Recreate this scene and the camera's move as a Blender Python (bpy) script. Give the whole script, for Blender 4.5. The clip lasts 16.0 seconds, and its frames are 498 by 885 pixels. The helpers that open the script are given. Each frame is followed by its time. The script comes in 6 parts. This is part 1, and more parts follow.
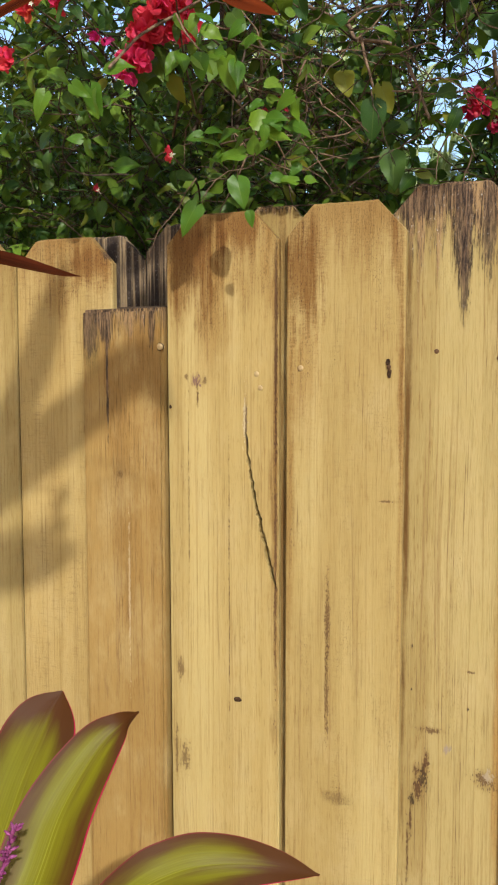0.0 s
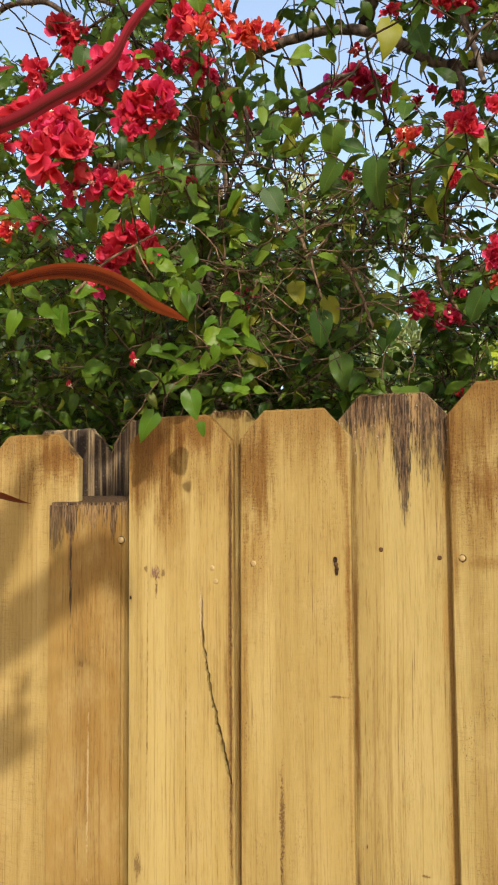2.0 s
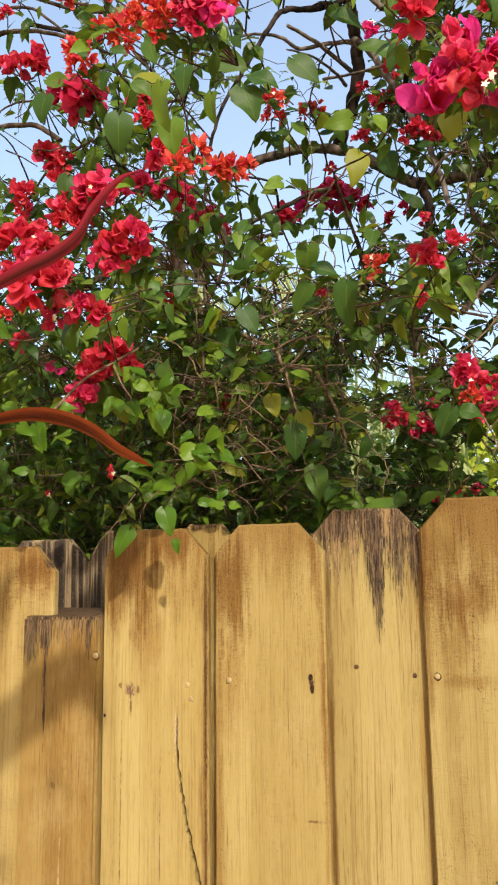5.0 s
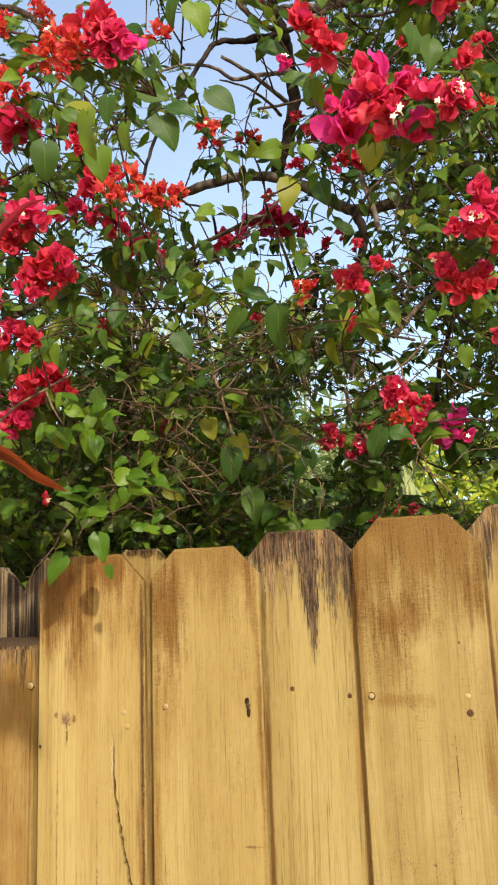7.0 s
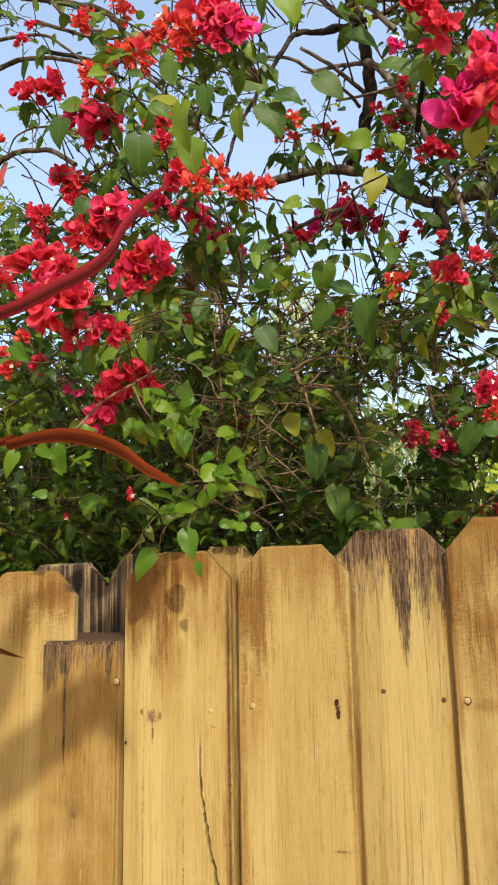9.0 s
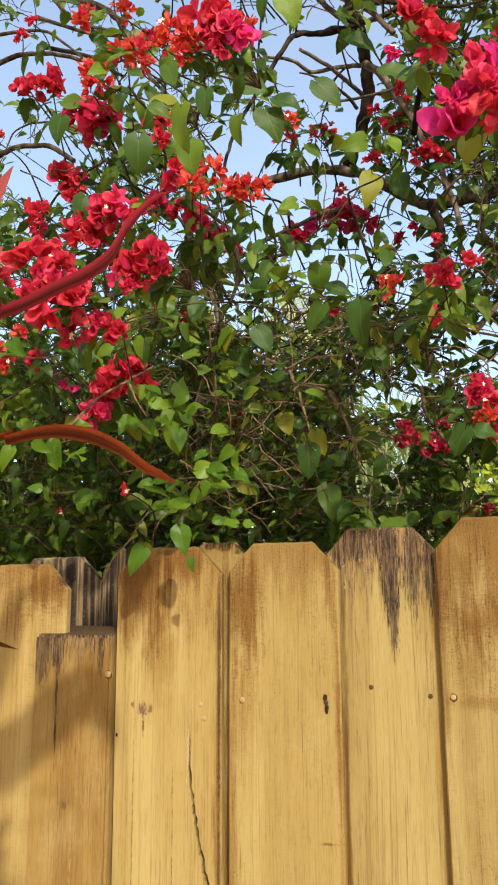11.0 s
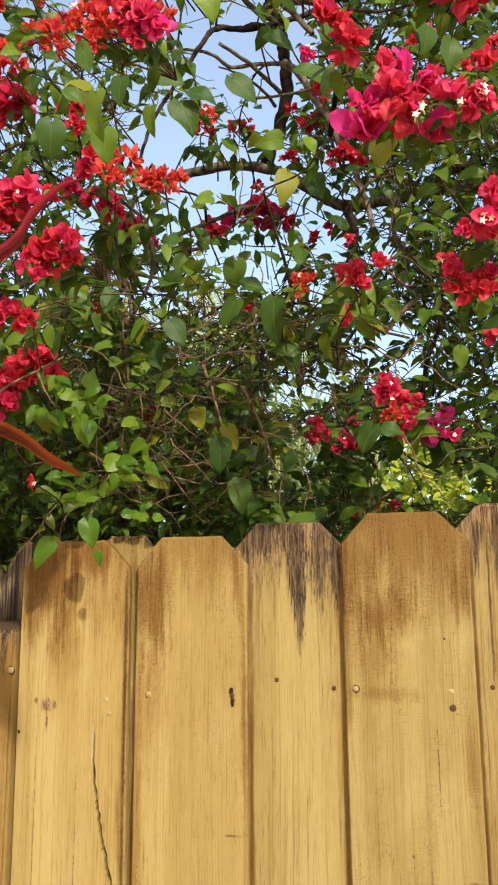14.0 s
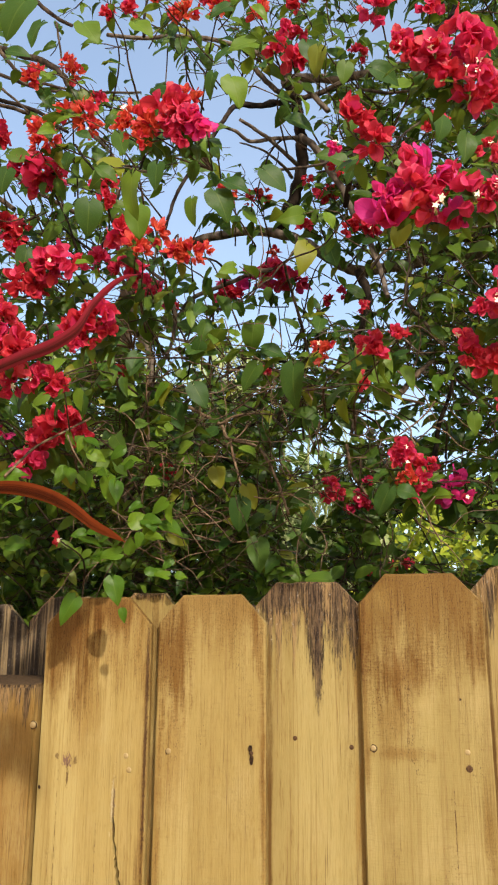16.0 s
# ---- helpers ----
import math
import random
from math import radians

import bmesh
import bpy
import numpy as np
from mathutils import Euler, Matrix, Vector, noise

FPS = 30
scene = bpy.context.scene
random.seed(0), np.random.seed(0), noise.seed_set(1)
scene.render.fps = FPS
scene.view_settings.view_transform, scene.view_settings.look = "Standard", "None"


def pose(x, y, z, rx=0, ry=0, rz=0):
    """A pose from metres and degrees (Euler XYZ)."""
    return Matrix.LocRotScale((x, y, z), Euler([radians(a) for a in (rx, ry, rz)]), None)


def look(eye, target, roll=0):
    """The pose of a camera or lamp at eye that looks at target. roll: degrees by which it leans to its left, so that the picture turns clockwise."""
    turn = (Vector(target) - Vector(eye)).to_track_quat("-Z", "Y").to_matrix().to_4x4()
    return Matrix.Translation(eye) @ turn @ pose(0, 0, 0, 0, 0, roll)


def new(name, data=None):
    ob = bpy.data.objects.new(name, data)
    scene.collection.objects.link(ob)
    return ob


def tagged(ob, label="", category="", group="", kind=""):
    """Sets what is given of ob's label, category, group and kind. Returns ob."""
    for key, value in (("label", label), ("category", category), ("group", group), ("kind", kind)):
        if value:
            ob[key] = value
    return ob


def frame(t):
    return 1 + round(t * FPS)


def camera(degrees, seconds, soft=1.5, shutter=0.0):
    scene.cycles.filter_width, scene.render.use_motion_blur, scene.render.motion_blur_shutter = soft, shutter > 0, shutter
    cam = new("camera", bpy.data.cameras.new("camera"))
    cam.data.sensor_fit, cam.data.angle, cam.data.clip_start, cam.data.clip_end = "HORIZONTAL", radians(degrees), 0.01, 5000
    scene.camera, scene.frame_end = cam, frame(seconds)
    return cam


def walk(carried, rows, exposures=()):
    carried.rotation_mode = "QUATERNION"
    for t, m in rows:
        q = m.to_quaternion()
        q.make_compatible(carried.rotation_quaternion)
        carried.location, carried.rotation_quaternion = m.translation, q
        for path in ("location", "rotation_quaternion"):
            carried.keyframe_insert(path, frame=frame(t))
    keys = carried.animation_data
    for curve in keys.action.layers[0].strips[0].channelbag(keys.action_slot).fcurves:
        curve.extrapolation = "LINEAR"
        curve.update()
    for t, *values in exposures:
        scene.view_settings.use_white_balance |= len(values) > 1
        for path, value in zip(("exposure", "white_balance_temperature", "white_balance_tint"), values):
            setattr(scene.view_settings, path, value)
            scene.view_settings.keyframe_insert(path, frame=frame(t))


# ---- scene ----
cam = camera(34.10, 16.0, soft=2.1)
PATH = [
    (0, (0.3225, -0.9011, 1.5992), (-0.3661, 0.9693, 1.4330), 0.02),
    (0.5, (0.3343, -0.9061, 1.6365), (-0.3217, 0.9817, 1.5614), 0.07),
    (1, (0.3567, -0.9160, 1.6576), (-0.2925, 0.9757, 1.6694), -0.05),
    (1.5, (0.3752, -0.9197, 1.6696), (-0.3029, 0.9604, 1.7447), -0.16),
    (2, (0.3891, -0.9235, 1.6832), (-0.3003, 0.9487, 1.8236), -0.26),
    (2.5, (0.3808, -0.9299, 1.6976), (-0.2941, 0.9457, 1.8599), 0.08),
    (3, (0.3816, -0.9254, 1.7051), (-0.3175, 0.9384, 1.8993), 0.15),
    (3.5, (0.3972, -0.9206, 1.7099), (-0.3369, 0.9218, 1.9682), -0.16),
    (4, (0.3873, -0.9308, 1.7206), (-0.3026, 0.9295, 1.9727), 0.15),
    (4.2, (0.3930, -0.9298, 1.7207), (-0.2875, 0.9319, 1.9870), -0.24),
    (6.3, (0.4245, -0.9410, 1.7212), (-0.1986, 0.9136, 2.1363), -0.88),
    (6.5, (0.4294, -0.9400, 1.7208), (-0.1751, 0.9222, 2.1293), -1.18),
    (7, (0.4379, -0.9302, 1.7188), (-0.1077, 0.9526, 2.1154), -2.07),
    (7.5, (0.4288, -0.9292, 1.7219), (-0.1357, 0.9485, 2.1160), -1.84),
    (8, (0.4152, -0.9341, 1.7233), (-0.1688, 0.9394, 2.1091), -1.35),
    (8.5, (0.4023, -0.9296, 1.7199), (-0.2114, 0.9310, 2.1218), -1.22),
    (9, (0.3938, -0.9276, 1.7213), (-0.2782, 0.9143, 2.1160), -1.01),
    (9.2, (0.3903, -0.9267, 1.7204), (-0.3036, 0.9080, 2.1107), -0.72),
    (11.3, (0.3977, -0.9445, 1.7200), (-0.2362, 0.9130, 2.1048), 0.03),
    (11.5, (0.3972, -0.9478, 1.7194), (-0.1832, 0.9274, 2.1023), -0.01),
    (12, (0.3968, -0.9505, 1.7205), (-0.1240, 0.9446, 2.0911), 0.01),
    (12.5, (0.4011, -0.9486, 1.7236), (-0.1145, 0.9505, 2.0804), -0.01),
    (13, (0.4204, -0.9261, 1.7203), (-0.0943, 0.9738, 2.0745), -0.78),
    (13.5, (0.4128, -0.9337, 1.7235), (-0.0523, 0.9805, 2.0687), -0.55),
    (14, (0.4024, -0.9392, 1.7196), (-0.0548, 0.9718, 2.0923), -0.35),
    (14.5, (0.4067, -0.9484, 1.7201), (-0.0670, 0.9479, 2.1436), -0.46),
    (15, (0.3967, -0.9641, 1.7245), (-0.0686, 0.9272, 2.1786), -0.23),
    (15.5, (0.3938, -0.9623, 1.7153), (-0.0735, 0.9163, 2.2176), 0.09),
    (16, (0.3917, -0.9801, 1.7260), (-0.0703, 0.9023, 2.2189), 0.34),
]
walk(cam, [(t, look(eye, target, roll)) for t, eye, target, roll in PATH],
     exposures=[(0.0, 0.86, 6000, 10), (0.7, 0.76, 6500, 10), (3.0, 0.93, 6900, 10), (9.0, 0.98, 6950, 10), (12.0, 0.90, 6950, 10), (14.0, 0.94, 6950, 10), (16.0, 0.80, 6850, 10)])

# ---- light ----
SUN = Vector((0.466, -0.703, 0.538)).normalized()
world = bpy.data.worlds.new("sky")
scene.world = world
world.use_nodes = True
wn = world.node_tree.nodes
sky = wn.new("ShaderNodeTexSky")
sky.sky_type = "NISHITA"
sky.sun_disc = False
sky.sun_elevation = math.asin(SUN.z)
sky.sun_rotation = math.atan2(SUN.x, SUN.y)
sky.air_density, sky.dust_density, sky.ozone_density = 1.0, 1.6, 1.5
wn["Background"].inputs["Strength"].default_value = 0.14
# thin high haze over the whole sky
haze_noise, haze, add_haze = wn.new("ShaderNodeTexNoise"), wn.new("ShaderNodeMix"), wn.new("ShaderNodeMix")
haze_noise.inputs["Scale"].default_value, haze_noise.inputs["Detail"].default_value = 2.2, 5.0
haze.data_type, add_haze.data_type, add_haze.blend_type = "RGBA", "RGBA", "ADD"
haze.inputs[6].default_value, haze.inputs[7].default_value = (0.28, 0.46, 0.72, 1), (1.02, 1.10, 1.20, 1)
add_haze.inputs[0].default_value = 1.0
world.node_tree.links.new(haze_noise.outputs["Fac"], haze.inputs[0])
world.node_tree.links.new(sky.outputs[0], add_haze.inputs[6])
world.node_tree.links.new(haze.outputs[2], add_haze.inputs[7])
world.node_tree.links.new(add_haze.outputs[2], wn["Background"].inputs["Color"])
sun = new("sun", bpy.data.lights.new("sun", "SUN"))
sun.data.energy, sun.data.angle, sun.data.color = 3.2, radians(1.2), (1.0, 0.92, 0.80)
sun.matrix_world = look(SUN * 30, (0, 0, 0))


# ---- materials ----
class Nodes:
    """A small helper to wire up one material."""

    def __init__(self, name, rough=0.6):
        self.mat = bpy.data.materials.new(name)
        self.mat.use_nodes = True
        self.tree = self.mat.node_tree
        self.bsdf = self.tree.nodes["Principled BSDF"]
        self.bsdf.inputs["Roughness"].default_value = rough

    def add(self, kind, **given):
        n = self.tree.nodes.new(kind)
        if "operation" in given:
            n.operation = given["operation"]
        return n

    def wire(self, a, b):
        self.tree.links.new(a, b)

    def put(self, value, socket):
        if isinstance(value, bpy.types.NodeSocket):
            self.wire(value, socket)
        elif hasattr(value, "__len__") and len(value) == 3 and socket.type == "RGBA":
            socket.default_value = (*value, 1)
        else:
            socket.default_value = value

    def coords(self, which="Object"):
        return self.add("ShaderNodeTexCoord").outputs[which]

    def scaled(self, vector, scale, offset=(0, 0, 0)):
        n = self.add("ShaderNodeMapping")
        self.wire(vector, n.inputs["Vector"])
        n.inputs["Scale"].default_value = scale
        n.inputs["Location"].default_value = offset
        return n.outputs[0]

    def noise(self, vector, scale, detail=4.0, rough=0.55, distort=0.0):
        n = self.add("ShaderNodeTexNoise")
        self.wire(vector, n.inputs["Vector"])
        n.inputs["Scale"].default_value, n.inputs["Detail"].default_value = scale, detail
        n.inputs["Roughness"].default_value, n.inputs["Distortion"].default_value = rough, distort
        return n.outputs["Fac"]

    def math(self, op, a, b=0.0, clamp=False):
        n = self.add("ShaderNodeMath", operation=op)
        n.use_clamp = clamp
        self.put(a, n.inputs[0]), self.put(b, n.inputs[1])
        return n.outputs[0]

    def span(self, value, a, b, lo=0.0, hi=1.0):
        n = self.add("ShaderNodeMapRange")
        n.interpolation_type = "SMOOTHSTEP"
        self.put(value, n.inputs[0])
        for k, v in enumerate((a, b, lo, hi)):
            self.put(v, n.inputs[k + 1])
        return n.outputs[0]

    def mix(self, fac, a, b, blend="MIX"):
        n = self.add("ShaderNodeMix")
        n.data_type, n.blend_type = "RGBA", blend
        self.put(fac, n.inputs[0]), self.put(a, n.inputs[6]), self.put(b, n.inputs[7])
        return n.outputs[2]

    def axes(self, vector):
        n = self.add("ShaderNodeSeparateXYZ")
        self.wire(vector, n.inputs[0])
        return n.outputs

    def colour(self, c):
        self.put(c, self.bsdf.inputs["Base Color"])

    def bump(self, height, strength=0.3, distance=0.002):
        n = self.add("ShaderNodeBump")
        n.inputs["Strength"].default_value, n.inputs["Distance"].default_value = strength, distance
        self.wire(height, n.inputs["Height"])
        self.wire(n.outputs[0], self.bsdf.inputs["Normal"])


def wood(name, seed, top, light=(0.264, 0.206, 0.079), dark=(0.207, 0.151, 0.052), grain=1.0, sawn=0.0, pores=0.3, cap=0.0, flecks=0.0, head=0.0, head_to=0.1, patches=(), streaks=(), spots=()):
    """Stained pine. cap: depth of grey-black weathering at the top; head: browning of the top; patches: soft tints for
    stains and painted shade;
    streaks: black runs of rot; spots: knots and scars."""
    m = Nodes(name, 0.62)
    v = m.coords()
    x, y, z = m.axes(v)
    depth = m.math("SUBTRACT", top, z)
    warp = m.noise(m.scaled(v, (9, 9, 3), (seed, 0, seed)), 1.0, 2.0)
    w = m.add("ShaderNodeCombineXYZ")
    m.put(m.math("ADD", x, m.math("MULTIPLY", warp, 0.007)), w.inputs[0]), m.put(y, w.inputs[1]), m.put(z, w.inputs[2])
    wv = w.outputs[0]
    broad = m.noise(m.scaled(wv, (24, 24, 1.1), (seed * 3.1, seed, seed * 1.7)), 1.0, 3.0, 0.5, 0.4)
    ring = m.noise(m.scaled(wv, (330, 330, 3.0), (seed * 5, 0, seed)), 1.0, 3.0, 0.6, 0.3)
    hair = m.noise(m.scaled(wv, (950, 950, 20), (seed, seed * 2.3, seed)), 1.0, 3.0, 0.65)
    blotch = m.noise(m.scaled(v, (22, 22, 11), (seed, seed, 0)), 1.0, 6.0, 0.65)
    pore = m.noise(m.scaled(v, (900, 900, 420), (seed, 2, 0)), 1.0, 2.0, 0.6)
    where = m.noise(m.scaled(v, (30, 30, 8), (seed * 2, 5, 0)), 1.0, 4.0, 0.6)
    c = m.mix(m.span(broad, 0.36, 0.68), light, dark)
    c = m.mix(m.math("MULTIPLY", m.span(blotch, 0.45, 0.75), 0.5), c, (0.300, 0.234, 0.103))
    c = m.mix(m.math("MULTIPLY", m.span(ring, 0.53, 0.66), 0.34 * grain, True), c, (0.150, 0.088, 0.028))
    c = m.mix(m.math("MULTIPLY", m.math("MULTIPLY", m.span(hair, 0.52, 0.68), m.math("MULTIPLY", m.span(ring, 0.34, 0.60), m.span(where, 0.30, 0.62))), 0.60 * grain, True), c, (0.088, 0.048, 0.018))
    relief = m.math("ADD", m.math("MULTIPLY", hair, 0.6 * grain), m.math("MULTIPLY", ring, 0.7))
    if sawn:
        cross = m.noise(m.scaled(v, (70, 70, 520), (seed, 0, 0)), 1.0, 3.0, 0.65)
        c = m.mix(m.math("MULTIPLY", m.math("MULTIPLY", m.span(cross, 0.53, 0.68), m.span(where, 0.35, 0.6)), 0.26 * sawn), c, (0.135, 0.078, 0.030))
        relief = m.math("ADD", relief, m.math("MULTIPLY", cross, 0.25 * sawn))
    c = m.mix(m.math("MULTIPLY", m.math("MULTIPLY", m.span(pore, 0.60, 0.66), m.span(where, 0.50, 0.66)), pores * 1.3, True), c, (0.060, 0.033, 0.014))
    flow = m.noise(m.scaled(wv, (95, 95, 7), (seed * 4, 2, seed)), 1.0, 5.0, 0.65)
    fibre = m.noise(m.scaled(wv, (520, 520, 60), (seed, 7, 0)), 1.0, 4.0, 0.7)
    scuff = m.noise(m.scaled(v, (110, 110, 430), (seed, 6, 0)), 1.0, 4.0, 0.7)
    coarse = m.math("ADD", m.math("MULTIPLY", m.math("SUBTRACT", fibre, 0.5), 1.0), m.math("MULTIPLY", m.math("SUBTRACT", scuff, 0.5), 0.9 if sawn else 0.3))
    mottle = m.math("ADD", m.math("ADD", m.math("MULTIPLY", m.math("SUBTRACT", blotch, 0.5), 1.5), coarse), m.math("ADD", m.math("MULTIPLY", m.math("SUBTRACT", flow, 0.5), 2.6), m.math("MULTIPLY", m.math("SUBTRACT", broad, 0.5), 0.8)))
    c = m.mix(m.math("MULTIPLY", m.span(fibre, 0.50, 0.68), 0.30 * grain, True), c, (0.78, 0.70, 0.60), "MULTIPLY")
    relief = m.math("ADD", relief, m.math("MULTIPLY", fibre, 0.5))
    dash = m.noise(m.scaled(wv, (480, 480, 34), (seed * 2, 3, seed)), 1.0, 4.0, 0.75)
    c = m.mix(m.math("MULTIPLY", m.math("MULTIPLY", m.span(dash, 0.55, 0.66), m.span(broad, 0.30, 0.60)), 0.55 * grain, True), c, (0.66, 0.54, 0.42), "MULTIPLY")
    relief = m.math("SUBTRACT", relief, m.math("MULTIPLY", dash, 0.6))
    dust = m.span(m.math("ADD", pore, m.math("MULTIPLY", m.math("SUBTRACT", hair, 0.5), 0.5)), 0.54, 0.66)
    if head:
        reach = m.math("ADD", m.math("DIVIDE", depth, head_to), mottle)
        mask = m.math("MULTIPLY", m.span(reach, 1.55, 0.05), head)
        c = m.mix(mask, c, (0.60, 0.45, 0.33), "MULTIPLY")
        c = m.mix(m.math("MULTIPLY", m.math("MULTIPLY", dust, mask), 0.70), c, (0.060, 0.030, 0.013))
    for px, pz, rx, rz, tint, force in patches:
        dx = m.math("DIVIDE", m.math("SUBTRACT", x, px), rx)
        dz = m.math("DIVIDE", m.math("SUBTRACT", z, pz), rz)
        away = m.math("SQRT", m.math("ADD", m.math("MULTIPLY", dx, dx), m.math("MULTIPLY", dz, dz)))
        mask = m.math("MULTIPLY", m.span(m.math("ADD", away, mottle), 1.5, 0.25), force)
        c = m.mix(mask, c, tint, "MULTIPLY")
        if tint[0] < 0.9:
            c = m.mix(m.math("MULTIPLY", m.math("MULTIPLY", dust, mask), 0.40), c, (0.060, 0.030, 0.013))
    if cap or streaks:
        rag = m.noise(m.scaled(wv, (520, 520, 44), (seed, 1, 0)), 1.0, 5.0, 0.78)
        run = m.noise(m.scaled(v, (75, 75, 2.0), (seed * 7, 0, seed * 2)), 1.0, 4.0, 0.65)
        bite = m.math("MULTIPLY", m.math("SUBTRACT", rag, 0.5), 3.0)
        shade = m.mix(m.span(rag, 0.40, 0.60), (0.016, 0.011, 0.009), (0.105, 0.066, 0.038))
        fleck = m.math("MULTIPLY", m.span(m.noise(m.scaled(v, (330, 330, 170)), 1.0, 4.0, 0.7), 0.60, 0.66), flecks)
        if cap:
            far = m.math("ADD", m.math("DIVIDE", depth, cap), m.math("ADD", bite, m.math("MULTIPLY", m.math("SUBTRACT", run, 0.5), -5.0)))
            mask = m.math("MULTIPLY", m.span(far, 1.3, 0.4), 0.9)
            tone = m.mix(m.span(m.math("ADD", m.math("MULTIPLY", rag, 0.5), m.math("MULTIPLY", run, 0.5)), 0.44, 0.56), (0.030, 0.019, 0.013), (0.225, 0.145, 0.068))
            c = m.mix(mask, c, m.mix(fleck, tone, (0.36, 0.33, 0.28)))
            relief = m.math("ADD", relief, m.math("MULTIPLY", m.math("MULTIPLY", mask, rag), 3.5))
        for px, pz, rx, rz, force in streaks:
            dx = m.math("DIVIDE", m.math("SUBTRACT", x, px), rx)
            dz = m.math("DIVIDE", m.math("SUBTRACT", z, pz), rz)
            away = m.math("SQRT", m.math("ADD", m.math("MULTIPLY", dx, dx), m.math("MULTIPLY", dz, dz)))
            mask = m.math("MULTIPLY", m.span(m.math("ADD", away, bite), 1.25, 0.75), force)
            c = m.mix(mask, c, m.mix(m.math("MULTIPLY", fleck, 0.2), shade, (0.30, 0.27, 0.24)))
            relief = m.math("ADD", relief, m.math("MULTIPLY", m.math("MULTIPLY", mask, rag), 2.0))
    crumb = m.noise(m.scaled(v, (620, 620, 260), (seed, 4, 0)), 1.0, 4.0, 0.75) if spots else 0.5
    vein = m.noise(m.scaled(v, (170, 170, 60), (seed, 9, 0)), 1.0, 5.0, 0.7, 1.2) if spots else 0.5
    for px, pz, rx, rz, tint, force in spots:
        dx = m.math("DIVIDE", m.math("SUBTRACT", x, px), rx)
        dz = m.math("DIVIDE", m.math("SUBTRACT", z, pz), rz)
        away = m.math("SQRT", m.math("ADD", m.math("MULTIPLY", dx, dx), m.math("MULTIPLY", dz, dz)))
        halo = m.span(m.math("ADD", away, m.math("MULTIPLY", m.math("SUBTRACT", vein, 0.5), 2.0)), 2.0, 0.5)
        c = m.mix(m.math("MULTIPLY", halo, force * 0.45), c, (0.66, 0.54, 0.42) if tint[0] < 0.15 else (1.1, 1.08, 1.05), "MULTIPLY")
        core = m.math("ADD", away, m.math("ADD", m.math("MULTIPLY", m.math("SUBTRACT", crumb, 0.5), 5.5), m.math("MULTIPLY", m.math("SUBTRACT", vein, 0.5), 4.0)))
        c = m.mix(m.math("MULTIPLY", m.span(core, 1.15, 0.6), force), c, tint)
        relief = m.math("ADD", relief, m.math("MULTIPLY", m.span(core, 1.15, 0.6), -1.5))
    m.colour(c)
    m.bump(relief, 0.55, 0.0012)
    m.put(m.span(hair, 0.3, 0.8, 0.58, 0.8), m.bsdf.inputs["Roughness"])
    m.bsdf.inputs["Specular IOR Level"].default_value = 0.10
    return m.mat


def weathered(name, seed):
    """Unstained rough timber gone grey: black and tan stripes with pale lichen flecks."""
    m = Nodes(name, 0.85)
    v = m.coords()
    stripe = m.noise(m.scaled(v, (75, 75, 1.6), (seed, 0, seed)), 1.0, 4.0, 0.6, 0.4)
    hair = m.noise(m.scaled(v, (420, 420, 14), (seed, 1, 0)), 1.0, 5.0, 0.75)
    c = m.mix(m.span(stripe, 0.44, 0.55), (0.026, 0.019, 0.015), (0.235, 0.168, 0.090))
    c = m.mix(m.math("MULTIPLY", m.span(hair, 0.34, 0.56, 1.0, 0.0), 0.75), c, (0.034, 0.024, 0.018))
    c = m.mix(m.math("MULTIPLY", m.span(m.noise(m.scaled(v, (26, 26, 22), (seed, 3, 0)), 1.0, 5.0, 0.7), 0.48, 0.64), 0.4), c, (0.095, 0.070, 0.048))
    c = m.mix(m.math("MULTIPLY", m.span(m.noise(m.scaled(v, (420, 420, 260)), 1.0, 5.0, 0.75), 0.56, 0.68), 0.32), c, (0.30, 0.27, 0.23))
    m.colour(c)
    m.bump(m.math("ADD", hair, stripe), 0.8, 0.002)
    m.bsdf.inputs["Specular IOR Level"].default_value = 0.1
    return m.mat


